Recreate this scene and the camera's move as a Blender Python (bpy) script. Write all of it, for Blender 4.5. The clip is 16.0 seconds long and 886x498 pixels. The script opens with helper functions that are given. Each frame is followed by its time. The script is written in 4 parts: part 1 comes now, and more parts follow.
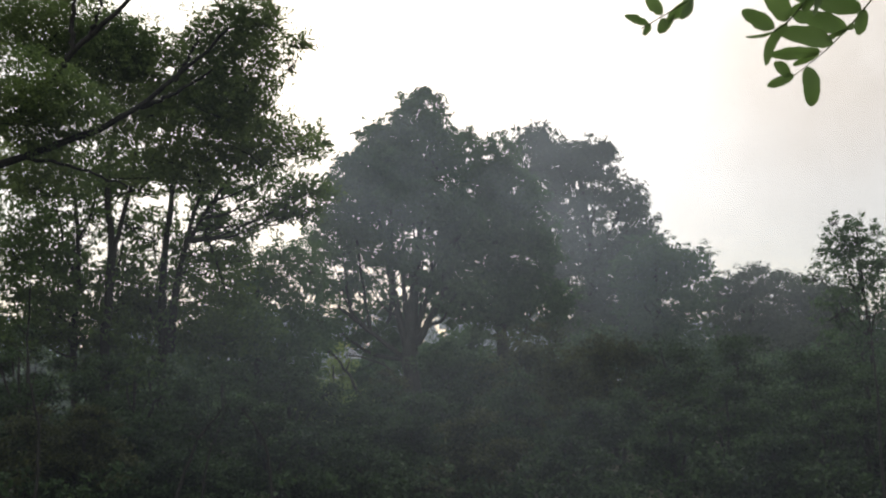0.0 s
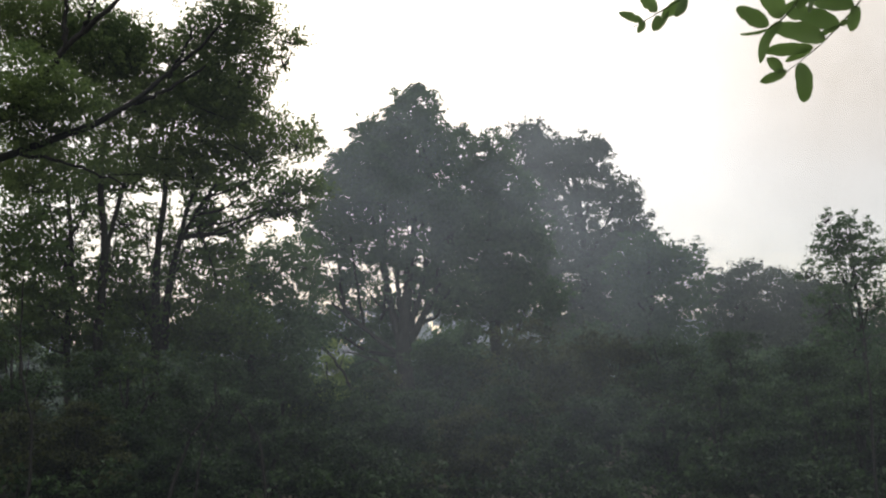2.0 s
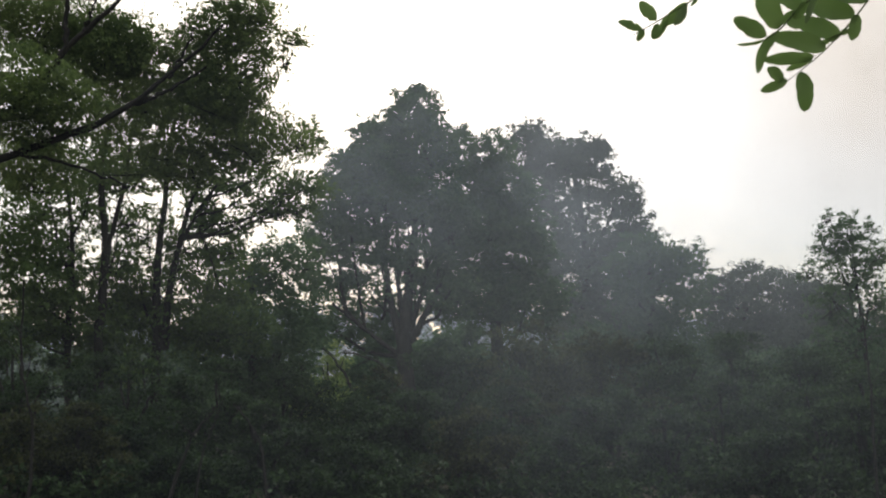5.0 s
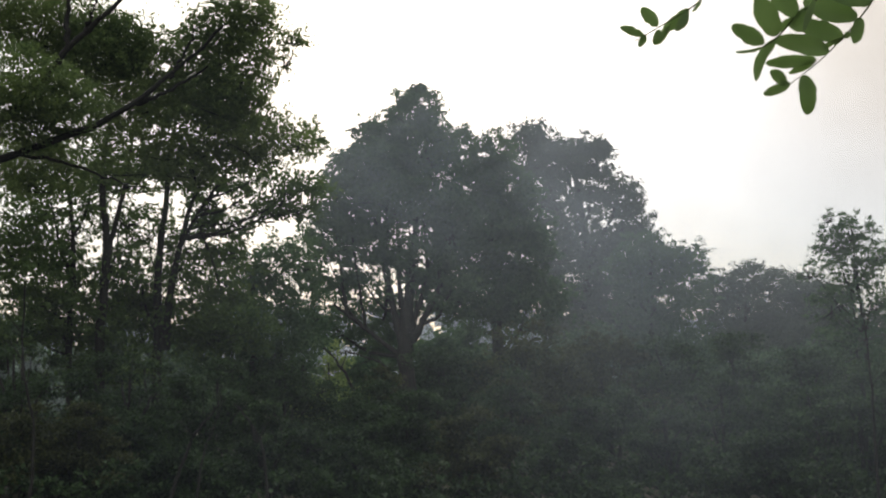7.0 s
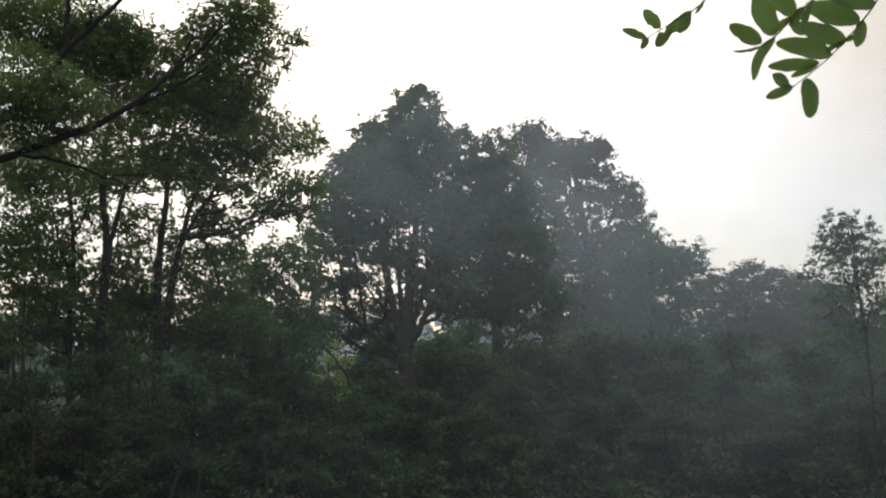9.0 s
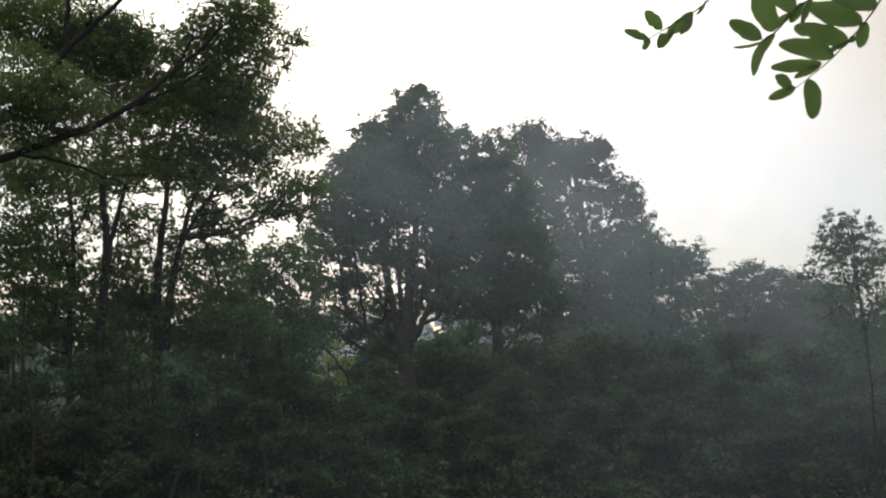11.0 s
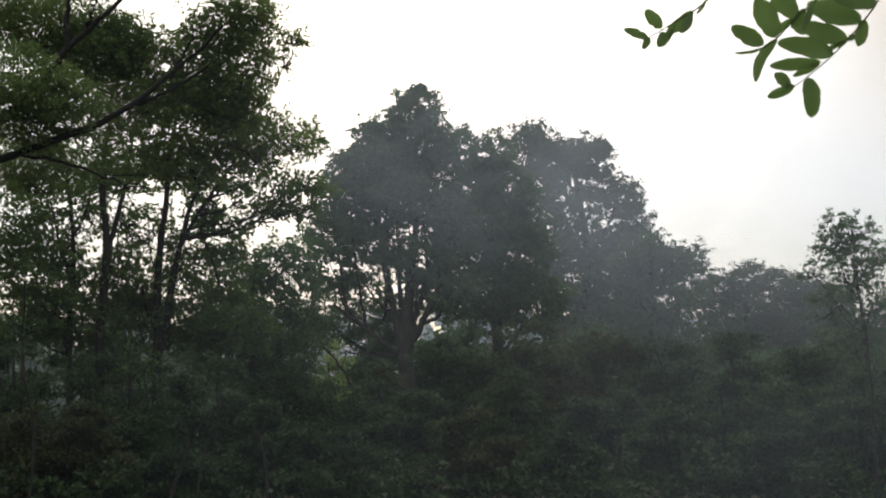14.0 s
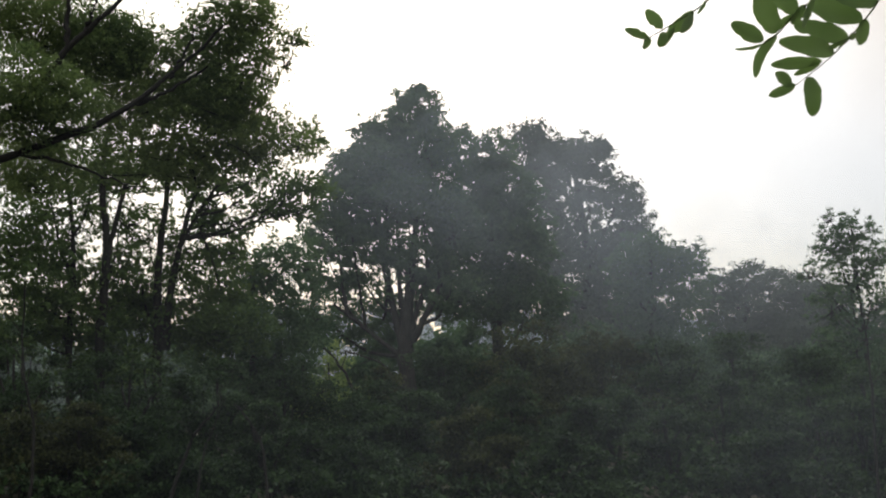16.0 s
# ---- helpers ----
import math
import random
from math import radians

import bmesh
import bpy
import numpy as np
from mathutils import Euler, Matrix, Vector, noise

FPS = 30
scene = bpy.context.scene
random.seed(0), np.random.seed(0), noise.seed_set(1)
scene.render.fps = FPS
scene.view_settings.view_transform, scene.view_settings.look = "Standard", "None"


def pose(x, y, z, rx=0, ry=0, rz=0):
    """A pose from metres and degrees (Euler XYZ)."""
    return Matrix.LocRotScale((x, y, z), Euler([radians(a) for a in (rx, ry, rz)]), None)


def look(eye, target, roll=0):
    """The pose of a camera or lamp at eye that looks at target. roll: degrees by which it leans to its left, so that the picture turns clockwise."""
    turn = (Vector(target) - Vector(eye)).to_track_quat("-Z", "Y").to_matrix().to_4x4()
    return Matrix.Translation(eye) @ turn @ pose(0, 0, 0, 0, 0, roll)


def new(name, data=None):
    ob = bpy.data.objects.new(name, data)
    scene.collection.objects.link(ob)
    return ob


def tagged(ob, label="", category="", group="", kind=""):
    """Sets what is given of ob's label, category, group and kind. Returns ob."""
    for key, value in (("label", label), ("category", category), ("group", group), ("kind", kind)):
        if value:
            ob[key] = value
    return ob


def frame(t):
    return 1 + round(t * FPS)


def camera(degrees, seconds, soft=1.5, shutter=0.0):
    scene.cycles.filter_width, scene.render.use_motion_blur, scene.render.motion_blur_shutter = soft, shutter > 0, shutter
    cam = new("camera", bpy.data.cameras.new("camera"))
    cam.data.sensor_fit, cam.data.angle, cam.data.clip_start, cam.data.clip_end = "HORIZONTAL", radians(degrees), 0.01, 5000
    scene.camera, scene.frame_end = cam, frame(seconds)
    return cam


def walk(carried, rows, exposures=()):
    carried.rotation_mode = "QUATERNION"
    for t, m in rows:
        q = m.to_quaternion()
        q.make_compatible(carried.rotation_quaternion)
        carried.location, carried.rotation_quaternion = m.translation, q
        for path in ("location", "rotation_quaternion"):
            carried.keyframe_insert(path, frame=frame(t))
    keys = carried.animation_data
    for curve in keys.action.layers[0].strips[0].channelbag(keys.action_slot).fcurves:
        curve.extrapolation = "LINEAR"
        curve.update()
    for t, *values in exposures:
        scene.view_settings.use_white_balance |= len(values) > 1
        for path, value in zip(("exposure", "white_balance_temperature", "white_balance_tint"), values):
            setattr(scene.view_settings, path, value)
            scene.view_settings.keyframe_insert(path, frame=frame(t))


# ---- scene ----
cam = camera(46, 16.0, soft=2.2)
YAW, PITCH = 0.031, 97.0
walk(cam, [
    (0.0, pose(0, 0, 1.6, PITCH + 0.155, 0, 8 * YAW)),
    (0.5, pose(0, 0, 1.6, PITCH + 0.09, 0, 5.4 * YAW)),
    (1.0, pose(0, 0, 1.6, PITCH, 0, 0.4 * YAW)),
    (1.5, pose(0, 0, 1.6, PITCH - 0.035, 0, -3 * YAW)),
    (2.5, pose(0, 0, 1.6, PITCH - 0.03, 0, -3.2 * YAW)),
    (3.0, pose(0, 0, 1.6, PITCH, 0, -3 * YAW)),
    (4.0, pose(0, 0, 1.6, PITCH, 0, -3 * YAW)),
    (6.3, pose(0, 0, 1.6, PITCH, 0, 0)),
    (16.0, pose(0, 0, 1.6, PITCH, 0, 0)),
], exposures=[(0.0, -0.12), (16.0, -0.12)])

# ---- light: a bright overcast morning, the sun veiled behind the trees ----
SUN_AZ, SUN_EL = radians(-5), radians(22)
to_sun = Vector((math.sin(SUN_AZ) * math.cos(SUN_EL), math.cos(SUN_AZ) * math.cos(SUN_EL), math.sin(SUN_EL)))


def node(tree, kind, **values):
    n = tree.nodes.new(kind)
    for key, value in values.items():
        n.inputs[key.replace("_", " ")].default_value = value
    return n


def make_world():
    world = bpy.data.worlds.new("overcast_sky")
    scene.world = world
    world.use_nodes = True
    t = world.node_tree
    t.nodes.clear()
    sky = t.nodes.new("ShaderNodeTexSky")
    sky.sky_type, sky.sun_disc = "NISHITA", False
    sky.sun_elevation, sky.sun_rotation = SUN_EL, SUN_AZ
    clear = node(t, "ShaderNodeBackground", Strength=0.05)
    t.links.new(sky.outputs[0], clear.inputs[0])
    where = t.nodes.new("ShaderNodeTexCoord")
    dot = t.nodes.new("ShaderNodeVectorMath")
    dot.operation = "DOT_PRODUCT"
    dot.inputs[1].default_value = to_sun
    t.links.new(where.outputs["Generated"], dot.inputs[0])
    lift = t.nodes.new("ShaderNodeMath")
    lift.operation = "MAXIMUM"
    lift.inputs[1].default_value = 0.0
    t.links.new(dot.outputs["Value"], lift.inputs[0])
    power = t.nodes.new("ShaderNodeMath")
    power.operation = "POWER"
    power.inputs[1].default_value = 15.5
    t.links.new(lift.outputs[0], power.inputs[0])
    cloud = node(t, "ShaderNodeTexNoise", Scale=2.6, Detail=4.0, Roughness=0.5)
    t.links.new(where.outputs["Generated"], cloud.inputs["Vector"])
    split = t.nodes.new("ShaderNodeSeparateXYZ")
    t.links.new(where.outputs["Generated"], split.inputs[0])
    height = t.nodes.new("ShaderNodeValToRGB")
    height.color_ramp.elements[0].position, height.color_ramp.elements[0].color = 0.12, (0.53, 0.52, 0.56, 1)
    height.color_ramp.elements[1].position, height.color_ramp.elements[1].color = 0.32, (0.62, 0.575, 0.51, 1)
    zenith_tone = height.color_ramp.elements.new(0.62)
    zenith_tone.color = (0.535, 0.565, 0.595, 1)
    t.links.new(split.outputs["Z"], height.inputs[0])
    billow = t.nodes.new("ShaderNodeValToRGB")
    billow.color_ramp.elements[0].position, billow.color_ramp.elements[0].color = 0.3, (0.88, 0.88, 0.9, 1)
    billow.color_ramp.elements[1].position, billow.color_ramp.elements[1].color = 0.7, (1.04, 1.03, 1.0, 1)
    t.links.new(cloud.outputs["Fac"], billow.inputs[0])
    ramp = t.nodes.new("ShaderNodeVectorMath")
    ramp.operation = "MULTIPLY"
    t.links.new(height.outputs[0], ramp.inputs[0])
    t.links.new(billow.outputs[0], ramp.inputs[1])
    zenith = t.nodes.new("ShaderNodeMapRange")
    zenith.inputs["To Min"].default_value, zenith.inputs["To Max"].default_value = 0.35, 3.2
    t.links.new(split.outputs["Z"], zenith.inputs["Value"])
    grey = t.nodes.new("ShaderNodeBackground")
    t.links.new(zenith.outputs[0], grey.inputs["Strength"])
    t.links.new(ramp.outputs[0], grey.inputs[0])
    glow = node(t, "ShaderNodeBackground", Color=(1.0, 0.95, 0.9, 1))
    t.links.new(power.outputs[0], glow.inputs["Strength"])
    add, both = t.nodes.new("ShaderNodeAddShader"), t.nodes.new("ShaderNodeAddShader")
    out = t.nodes.new("ShaderNodeOutputWorld")
    t.links.new(grey.outputs[0], add.inputs[0])
    t.links.new(glow.outputs[0], add.inputs[1])
    t.links.new(add.outputs[0], both.inputs[0])
    t.links.new(clear.outputs[0], both.inputs[1])
    t.links.new(both.outputs[0], out.inputs[0])


make_world()
sun = new("sun", bpy.data.lights.new("sun", "SUN"))
sun.data.energy, sun.data.angle, sun.data.color = 0.8, radians(14), (1.0, 0.94, 0.86)
sun.matrix_world = look(to_sun * 300, (0, 0, 0))


# ---- materials ----
def material(name):
    m = bpy.data.materials.new(name)
    m.use_nodes = True
    m.node_tree.nodes.clear()
    return m, m.node_tree


def leaf_material(name, dark, light, shine=0.35, patch=0.5, rough=0.6, gloss=0.25):
    """Leaves: each a little different, with lighter and darker sprays, and light shining through."""
    m, t = material(name)
    geo = t.nodes.new("ShaderNodeNewGeometry")
    where = t.nodes.new("ShaderNodeTexCoord")
    noise_tex = node(t, "ShaderNodeTexNoise", Scale=patch, Detail=2.0)
    t.links.new(where.outputs["Object"], noise_tex.inputs["Vector"])
    mix = t.nodes.new("ShaderNodeMath")
    mix.operation = "MULTIPLY_ADD"
    mix.inputs[1].default_value = 0.6
    t.links.new(geo.outputs["Random Per Island"], mix.inputs[0])
    shift = t.nodes.new("ShaderNodeMath")
    shift.operation = "MULTIPLY_ADD"
    shift.inputs[1].default_value, shift.inputs[2].default_value = 1.6, -0.6
    t.links.new(noise_tex.outputs["Fac"], shift.inputs[0])
    t.links.new(shift.outputs[0], mix.inputs[2])
    ramp = t.nodes.new("ShaderNodeValToRGB")
    ramp.color_ramp.elements[0].color = (*dark, 1)
    ramp.color_ramp.elements[1].color = (*light, 1)
    t.links.new(mix.outputs[0], ramp.inputs[0])
    skin = node(t, "ShaderNodeBsdfPrincipled", Roughness=rough)
    skin.inputs["Specular IOR Level"].default_value = gloss
    t.links.new(ramp.outputs[0], skin.inputs["Base Color"])
    glow = t.nodes.new("ShaderNodeBsdfTranslucent")
    t.links.new(ramp.outputs[0], glow.inputs[0])
    blend = node(t, "ShaderNodeMixShader", Fac=shine)
    out = t.nodes.new("ShaderNodeOutputMaterial")
    t.links.new(skin.outputs[0], blend.inputs[1])
    t.links.new(glow.outputs[0], blend.inputs[2])
    t.links.new(blend.outputs[0], out.inputs[0])
    return m


def rough_material(name, dark, light, scale, stretch=(1, 1, 1), relief=0.5, roughness=0.9):
    """Bark, soil and litter: two scales of noise in colour and relief."""
    m, t = material(name)
    where = t.nodes.new("ShaderNodeTexCoord")
    size = t.nodes.new("ShaderNodeMapping")
    size.inputs["Scale"].default_value = stretch
    t.links.new(where.outputs["Object"], size.inputs[0])
    coarse = node(t, "ShaderNodeTexNoise", Scale=scale, Detail=8.0, Roughness=0.65)
    fine = node(t, "ShaderNodeTexNoise", Scale=scale * 9, Detail=4.0)
    for n in (coarse, fine):
        t.links.new(size.outputs[0], n.inputs["Vector"])
    mix = t.nodes.new("ShaderNodeMath")
    mix.operation = "MULTIPLY_ADD"
    mix.inputs[1].default_value = 0.35
    t.links.new(fine.outputs["Fac"], mix.inputs[0])
    t.links.new(coarse.outputs["Fac"], mix.inputs[2])
    ramp = t.nodes.new("ShaderNodeValToRGB")
    ramp.color_ramp.elements[0].position, ramp.color_ramp.elements[0].color = 0.45, (*dark, 1)
    ramp.color_ramp.elements[1].position, ramp.color_ramp.elements[1].color = 0.85, (*light, 1)
    t.links.new(mix.outputs[0], ramp.inputs[0])
    bump = node(t, "ShaderNodeBump", Strength=relief, Distance=0.03)
    t.links.new(mix.outputs[0], bump.inputs["Height"])
    skin = node(t, "ShaderNodeBsdfPrincipled", Roughness=roughness)
    skin.inputs["Specular IOR Level"].default_value = 0.15
    t.links.new(ramp.outputs[0], skin.inputs["Base Color"])
    t.links.new(bump.outputs[0], skin.inputs["Normal"])
    out = t.nodes.new("ShaderNodeOutputMaterial")
    t.links.new(skin.outputs[0], out.inputs[0])
    return m


def droplet_body(t, color):
    """Mist droplets: they scatter light forwards and backwards alike, a little unevenly."""
    where = t.nodes.new("ShaderNodeTexCoord")
    uneven = node(t, "ShaderNodeTexNoise", Scale=0.3, Detail=2.0)
    t.links.new(where.outputs["Object"], uneven.inputs["Vector"])
    tone = t.nodes.new("ShaderNodeValToRGB")
    tone.color_ramp.elements[0].color = (*[c * 0.93 for c in color], 1)
    tone.color_ramp.elements[1].color = (*color, 1)
    t.links.new(uneven.outputs["Fac"], tone.inputs[0])
    front, back = t.nodes.new("ShaderNodeBsdfDiffuse"), t.nodes.new("ShaderNodeBsdfTranslucent")
    body = node(t, "ShaderNodeMixShader", Fac=0.5)
    for n in (front, back):
        t.links.new(tone.outputs[0], n.inputs["Color"])
    t.links.new(front.outputs[0], body.inputs[1])
    t.links.new(back.outputs[0], body.inputs[2])
    return body


def thread_material(name, color):
    m, t = material(name)
    out = t.nodes.new("ShaderNodeOutputMaterial")
    t.links.new(droplet_body(t, color).outputs[0], out.inputs[0])
    return m


def veil_material(name, color, size, cover, patch, grain):
    """A veil of mist that thins out to nothing at its rim and is torn into wisps inside."""
    m, t = material(name)
    where = t.nodes.new("ShaderNodeTexCoord")
    unit = t.nodes.new("ShaderNodeMapping")
    unit.inputs["Scale"].default_value = (2 / size[0], 0, 2 / size[2])
    t.links.new(where.outputs["Object"], unit.inputs[0])
    reach = t.nodes.new("ShaderNodeVectorMath")
    reach.operation = "LENGTH"
    t.links.new(unit.outputs[0], reach.inputs[0])
    fall = t.nodes.new("ShaderNodeMapRange")
    fall.interpolation_type = "SMOOTHSTEP"
    for key, value in (("From Min", 0.98), ("From Max", 0.05), ("To Min", 0.0), ("To Max", 1.0)):
        fall.inputs[key].default_value = value
    t.links.new(reach.outputs["Value"], fall.inputs["Value"])
    wisp = node(t, "ShaderNodeTexNoise", Scale=grain / size[2], Detail=4.0, Roughness=0.5, Distortion=0.7)
    t.links.new(where.outputs["Object"], wisp.inputs["Vector"])
    torn = t.nodes.new("ShaderNodeMapRange")
    for key, value in (("From Min", 0.3), ("From Max", 0.7), ("To Min", 1 - patch), ("To Max", 1 + patch)):
        torn.inputs[key].default_value = value
    t.links.new(wisp.outputs["Fac"], torn.inputs["Value"])
    dense = t.nodes.new("ShaderNodeMath")
    dense.operation = "MULTIPLY"
    t.links.new(fall.outputs[0], dense.inputs[0])
    t.links.new(torn.outputs[0], dense.inputs[1])
    share = t.nodes.new("ShaderNodeMath")
    share.operation = "MULTIPLY"
    share.use_clamp = True
    share.inputs[1].default_value = cover
    t.links.new(dense.outputs[0], share.inputs[0])
    blend = t.nodes.new("ShaderNodeMixShader")
    out = t.nodes.new("ShaderNodeOutputMaterial")
    t.links.new(share.outputs[0], blend.inputs[0])
    t.links.new(t.nodes.new("ShaderNodeBsdfTransparent").outputs[0], blend.inputs[1])
    t.links.new(droplet_body(t, color).outputs[0], blend.inputs[2])
    t.links.new(blend.outputs[0], out.inputs[0])
    return m


LEAF_NEAR = leaf_material("hornbeam_leaves", (0.056, 0.09, 0.028), (0.175, 0.228, 0.064), 0.58, 0.7)
LEAF_ASH = leaf_material("ash_leaves", (0.034, 0.064, 0.018), (0.115, 0.172, 0.042), 0.5, 0.7)
LEAF_OAK = leaf_material("oak_leaves", (0.032, 0.07, 0.03), (0.098, 0.152, 0.058), 0.42)
# Far crowns: part of the distance haze is put into this greyer leaf colour.
LEAF_FAR_HAZED = leaf_material("far_leaves_hazed", (0.05, 0.066, 0.042), (0.085, 0.105, 0.06), 0.35)
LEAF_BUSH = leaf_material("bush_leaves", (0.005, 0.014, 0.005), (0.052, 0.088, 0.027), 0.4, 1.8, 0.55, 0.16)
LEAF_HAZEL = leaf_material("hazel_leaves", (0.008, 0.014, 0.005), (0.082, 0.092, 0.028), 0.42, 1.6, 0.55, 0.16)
# Yellow-green bush: the light in its gap is put into this brighter colour.
LEAF_SUNLIT = leaf_material("painted_sunlit_leaves", (0.13, 0.19, 0.05), (0.28, 0.34, 0.10), 0.5, 0.8)
LEAFLET = leaf_material("leaflet_green", (0.30, 0.395, 0.185), (0.42, 0.52, 0.27), 0.65, 25)
STALK = rough_material("green_stalk", (0.06, 0.08, 0.03), (0.12, 0.14, 0.06), 60, relief=0.2, roughness=0.6)
BARK = rough_material("bark", (0.012, 0.011, 0.009), (0.038, 0.034, 0.029), 5, (1, 1, 0.25), 0.8)
SOIL = rough_material("leaf_litter", (0.02, 0.018, 0.011), (0.06, 0.05, 0.028), 1.5, relief=0.8)


# ---- mesh helpers ----
def mesh_object(name, verts, tris, mat, parent=None, label="", smooth=False):
    """Vertices and triangles or quads (arrays, in world metres) as one mesh, under its parent."""
    verts = np.asarray(verts, dtype=np.float32)
    if parent is not None:
        root = parent
        at = Vector((0, 0, 0))
        while root is not None:
            at += root.location
            root = root.parent
        verts = verts - np.array(at, dtype=np.float32)
    tris = np.asarray(tris, dtype=np.int32)
    me = bpy.data.meshes.new(name)
    k = tris.shape[1]
    me.vertices.add(len(verts))
    me.loops.add(tris.size)
    me.polygons.add(len(tris))
    me.vertices.foreach_set("co", verts.ravel())
    me.loops.foreach_set("vertex_index", tris.ravel())
    me.polygons.foreach_set("loop_start", np.arange(len(tris), dtype=np.int32) * k)
    if smooth:
        me.polygons.foreach_set("use_smooth", np.ones(len(tris), dtype=bool))
    me.materials.append(mat)
    me.update(calc_edges=True)
    ob = new(name, me)
    if parent is not None:
        ob.parent = parent
    if label:
        ob["label"] = label
    return ob


def smooth_path(points, steps):
    """A Catmull-Rom curve through a few points."""
    p = np.array(points, dtype=float)
    if len(p) == 2:
        s = np.linspace(0, 1, steps)[:, None]
        return p[0] * (1 - s) + p[1] * s
    p = np.vstack([2 * p[0] - p[1], p, 2 * p[-1] - p[-2]])
    n = len(p) - 3
    out = []
    for s in np.linspace(0, n - 1e-6, steps):
        i, u = int(s), s - int(s)
        a, b, c, d = p[i:i + 4]
        out.append(0.5 * (2 * b + (c - a) * u + (2 * a - 5 * b + 4 * c - d) * u * u + (3 * b - a - 3 * c + d) * u ** 3))
    return np.array(out)


def tube(points, r0, r1, steps=9, sides=7, wobble=0.0, rng=None, flare=0.0):
    """A tapered, slightly crooked round limb: vertices and quads."""
    path = smooth_path(points, steps)
    if wobble and rng is not None:
        jitter = rng.normal(0, wobble, path.shape)
        jitter[0] = 0
        path = path + jitter
    way = np.gradient(path, axis=0)
    way /= np.linalg.norm(way, axis=1)[:, None] + 1e-9
    side = np.cross(way, np.where(np.abs(way[:, 2:3]) > 0.9, [[1.0, 0, 0]], [[0, 0, 1.0]]))
    side /= np.linalg.norm(side, axis=1)[:, None] + 1e-9
    up = np.cross(side, way)
    u = np.linspace(0, 1, steps)
    r = r0 + (r1 - r0) * u + flare * r0 * np.exp(-u * 14)
    a = np.arange(sides) * 2 * math.pi / sides
    ring = np.cos(a)[None, :, None] * side[:, None] + np.sin(a)[None, :, None] * up[:, None]
    verts = (path[:, None] + ring * r[:, None, None]).reshape(-1, 3)
    i, j = np.meshgrid(np.arange(steps - 1), np.arange(sides), indexing="ij")
    k = (j + 1) % sides
    quads = np.stack([i * sides + j, i * sides + k, (i + 1) * sides + k, (i + 1) * sides + j], -1).reshape(-1, 4)
    return verts, quads


def join(pieces):
    verts, faces, n = [], [], 0
    for v, f in pieces:
        verts.append(v)
        faces.append(f + n)
        n += len(v)
    return np.vstack(verts), np.vstack(faces)


def leaf_cloud(lobes, count, leaf, spray, rng, flat=0.6, per=12, hollow=0.4, even=0.7):
    """Leaves in sprays through the lobes of a crown: (x, y, z, radius, half height, density) each. Vertices and triangles."""
    lobes = np.array(lobes, dtype=float)
    clumps = []
    for x, y, z, rx, rz, dense in lobes:
        for k in range(9 + int(8 * dense)):
            d = rng.normal(size=3)
            d /= np.linalg.norm(d)
            r = rng.uniform(0.2, 0.42)
            d = d * rng.uniform(hollow, 1.0) * (1.05 - r * 0.8)
            clumps.append((x + d[0] * rx, y + d[1] * rx, z + d[2] * rz, r * rx, r * (0.5 * rz + 0.35 * rx), r * r * rx * (rx + rz) * dense * rng.uniform(0.5, 1.5)))
    clumps = np.array(clumps)
    n = max(count // per, 1)
    pick = rng.choice(len(clumps), n, p=clumps[:, 5] / clumps[:, 5].sum())
    way = rng.normal(size=(n, 3))
    way /= np.linalg.norm(way, axis=1)[:, None]
    loose = rng.random(n) < even
    area = lobes[:, 3] * (lobes[:, 3] + lobes[:, 4]) * lobes[:, 5]
    whole = rng.choice(len(lobes), n, p=area / area.sum())
    far = (hollow + (1.0 - hollow) * rng.random(n) ** 0.6) * (1 + 0.2 * np.sin(6 * way[:, 0] + 8 * way[:, 2] + whole))
    wide = lobes[whole, :3] + way * far[:, None] * lobes[whole][:, [3, 3, 4]]
    mid = clumps[pick, :3] + way * (rng.random(n) ** 0.5)[:, None] * clumps[pick][:, [3, 3, 4]]
    mid = np.where(loose[:, None], wide, mid)
    size = np.repeat(rng.uniform(0.6, 1.4, n), per)
    off = rng.normal(size=(n * per, 3))
    off *= (rng.random(n * per) ** 0.5 * 1.25)[:, None] / np.linalg.norm(off, axis=1)[:, None]
    at = np.repeat(mid, per, 0) + off * spray * np.array([1, 1, flat]) * size[:, None]
    m = len(at)
    run = rng.normal(size=(m, 3)) + np.repeat(way, per, 0) * 0.6 + np.array([0, 0, -0.3])
    run /= np.linalg.norm(run, axis=1)[:, None]
    side = np.cross(run, rng.normal(size=(m, 3)) * 0.8 + np.array([0, 0, 1.0]))
    side /= np.linalg.norm(side, axis=1)[:, None] + 1e-9
    up = np.cross(side, run)
    length = leaf * rng.uniform(0.65, 1.35, m)[:, None]
    half = length * rng.uniform(0.26, 0.36, m)[:, None]
    lift = up * half * 0.45
    verts = np.stack([at - run * length / 2, at + side * half + lift, at + run * length / 2, at - side * half + lift], 1).reshape(-1, 3)
    base = np.arange(m)[:, None] * 4
    tris = np.concatenate([base + [0, 1, 2], base + [0, 2, 3]], 1).reshape(-1, 3)
    return verts, tris


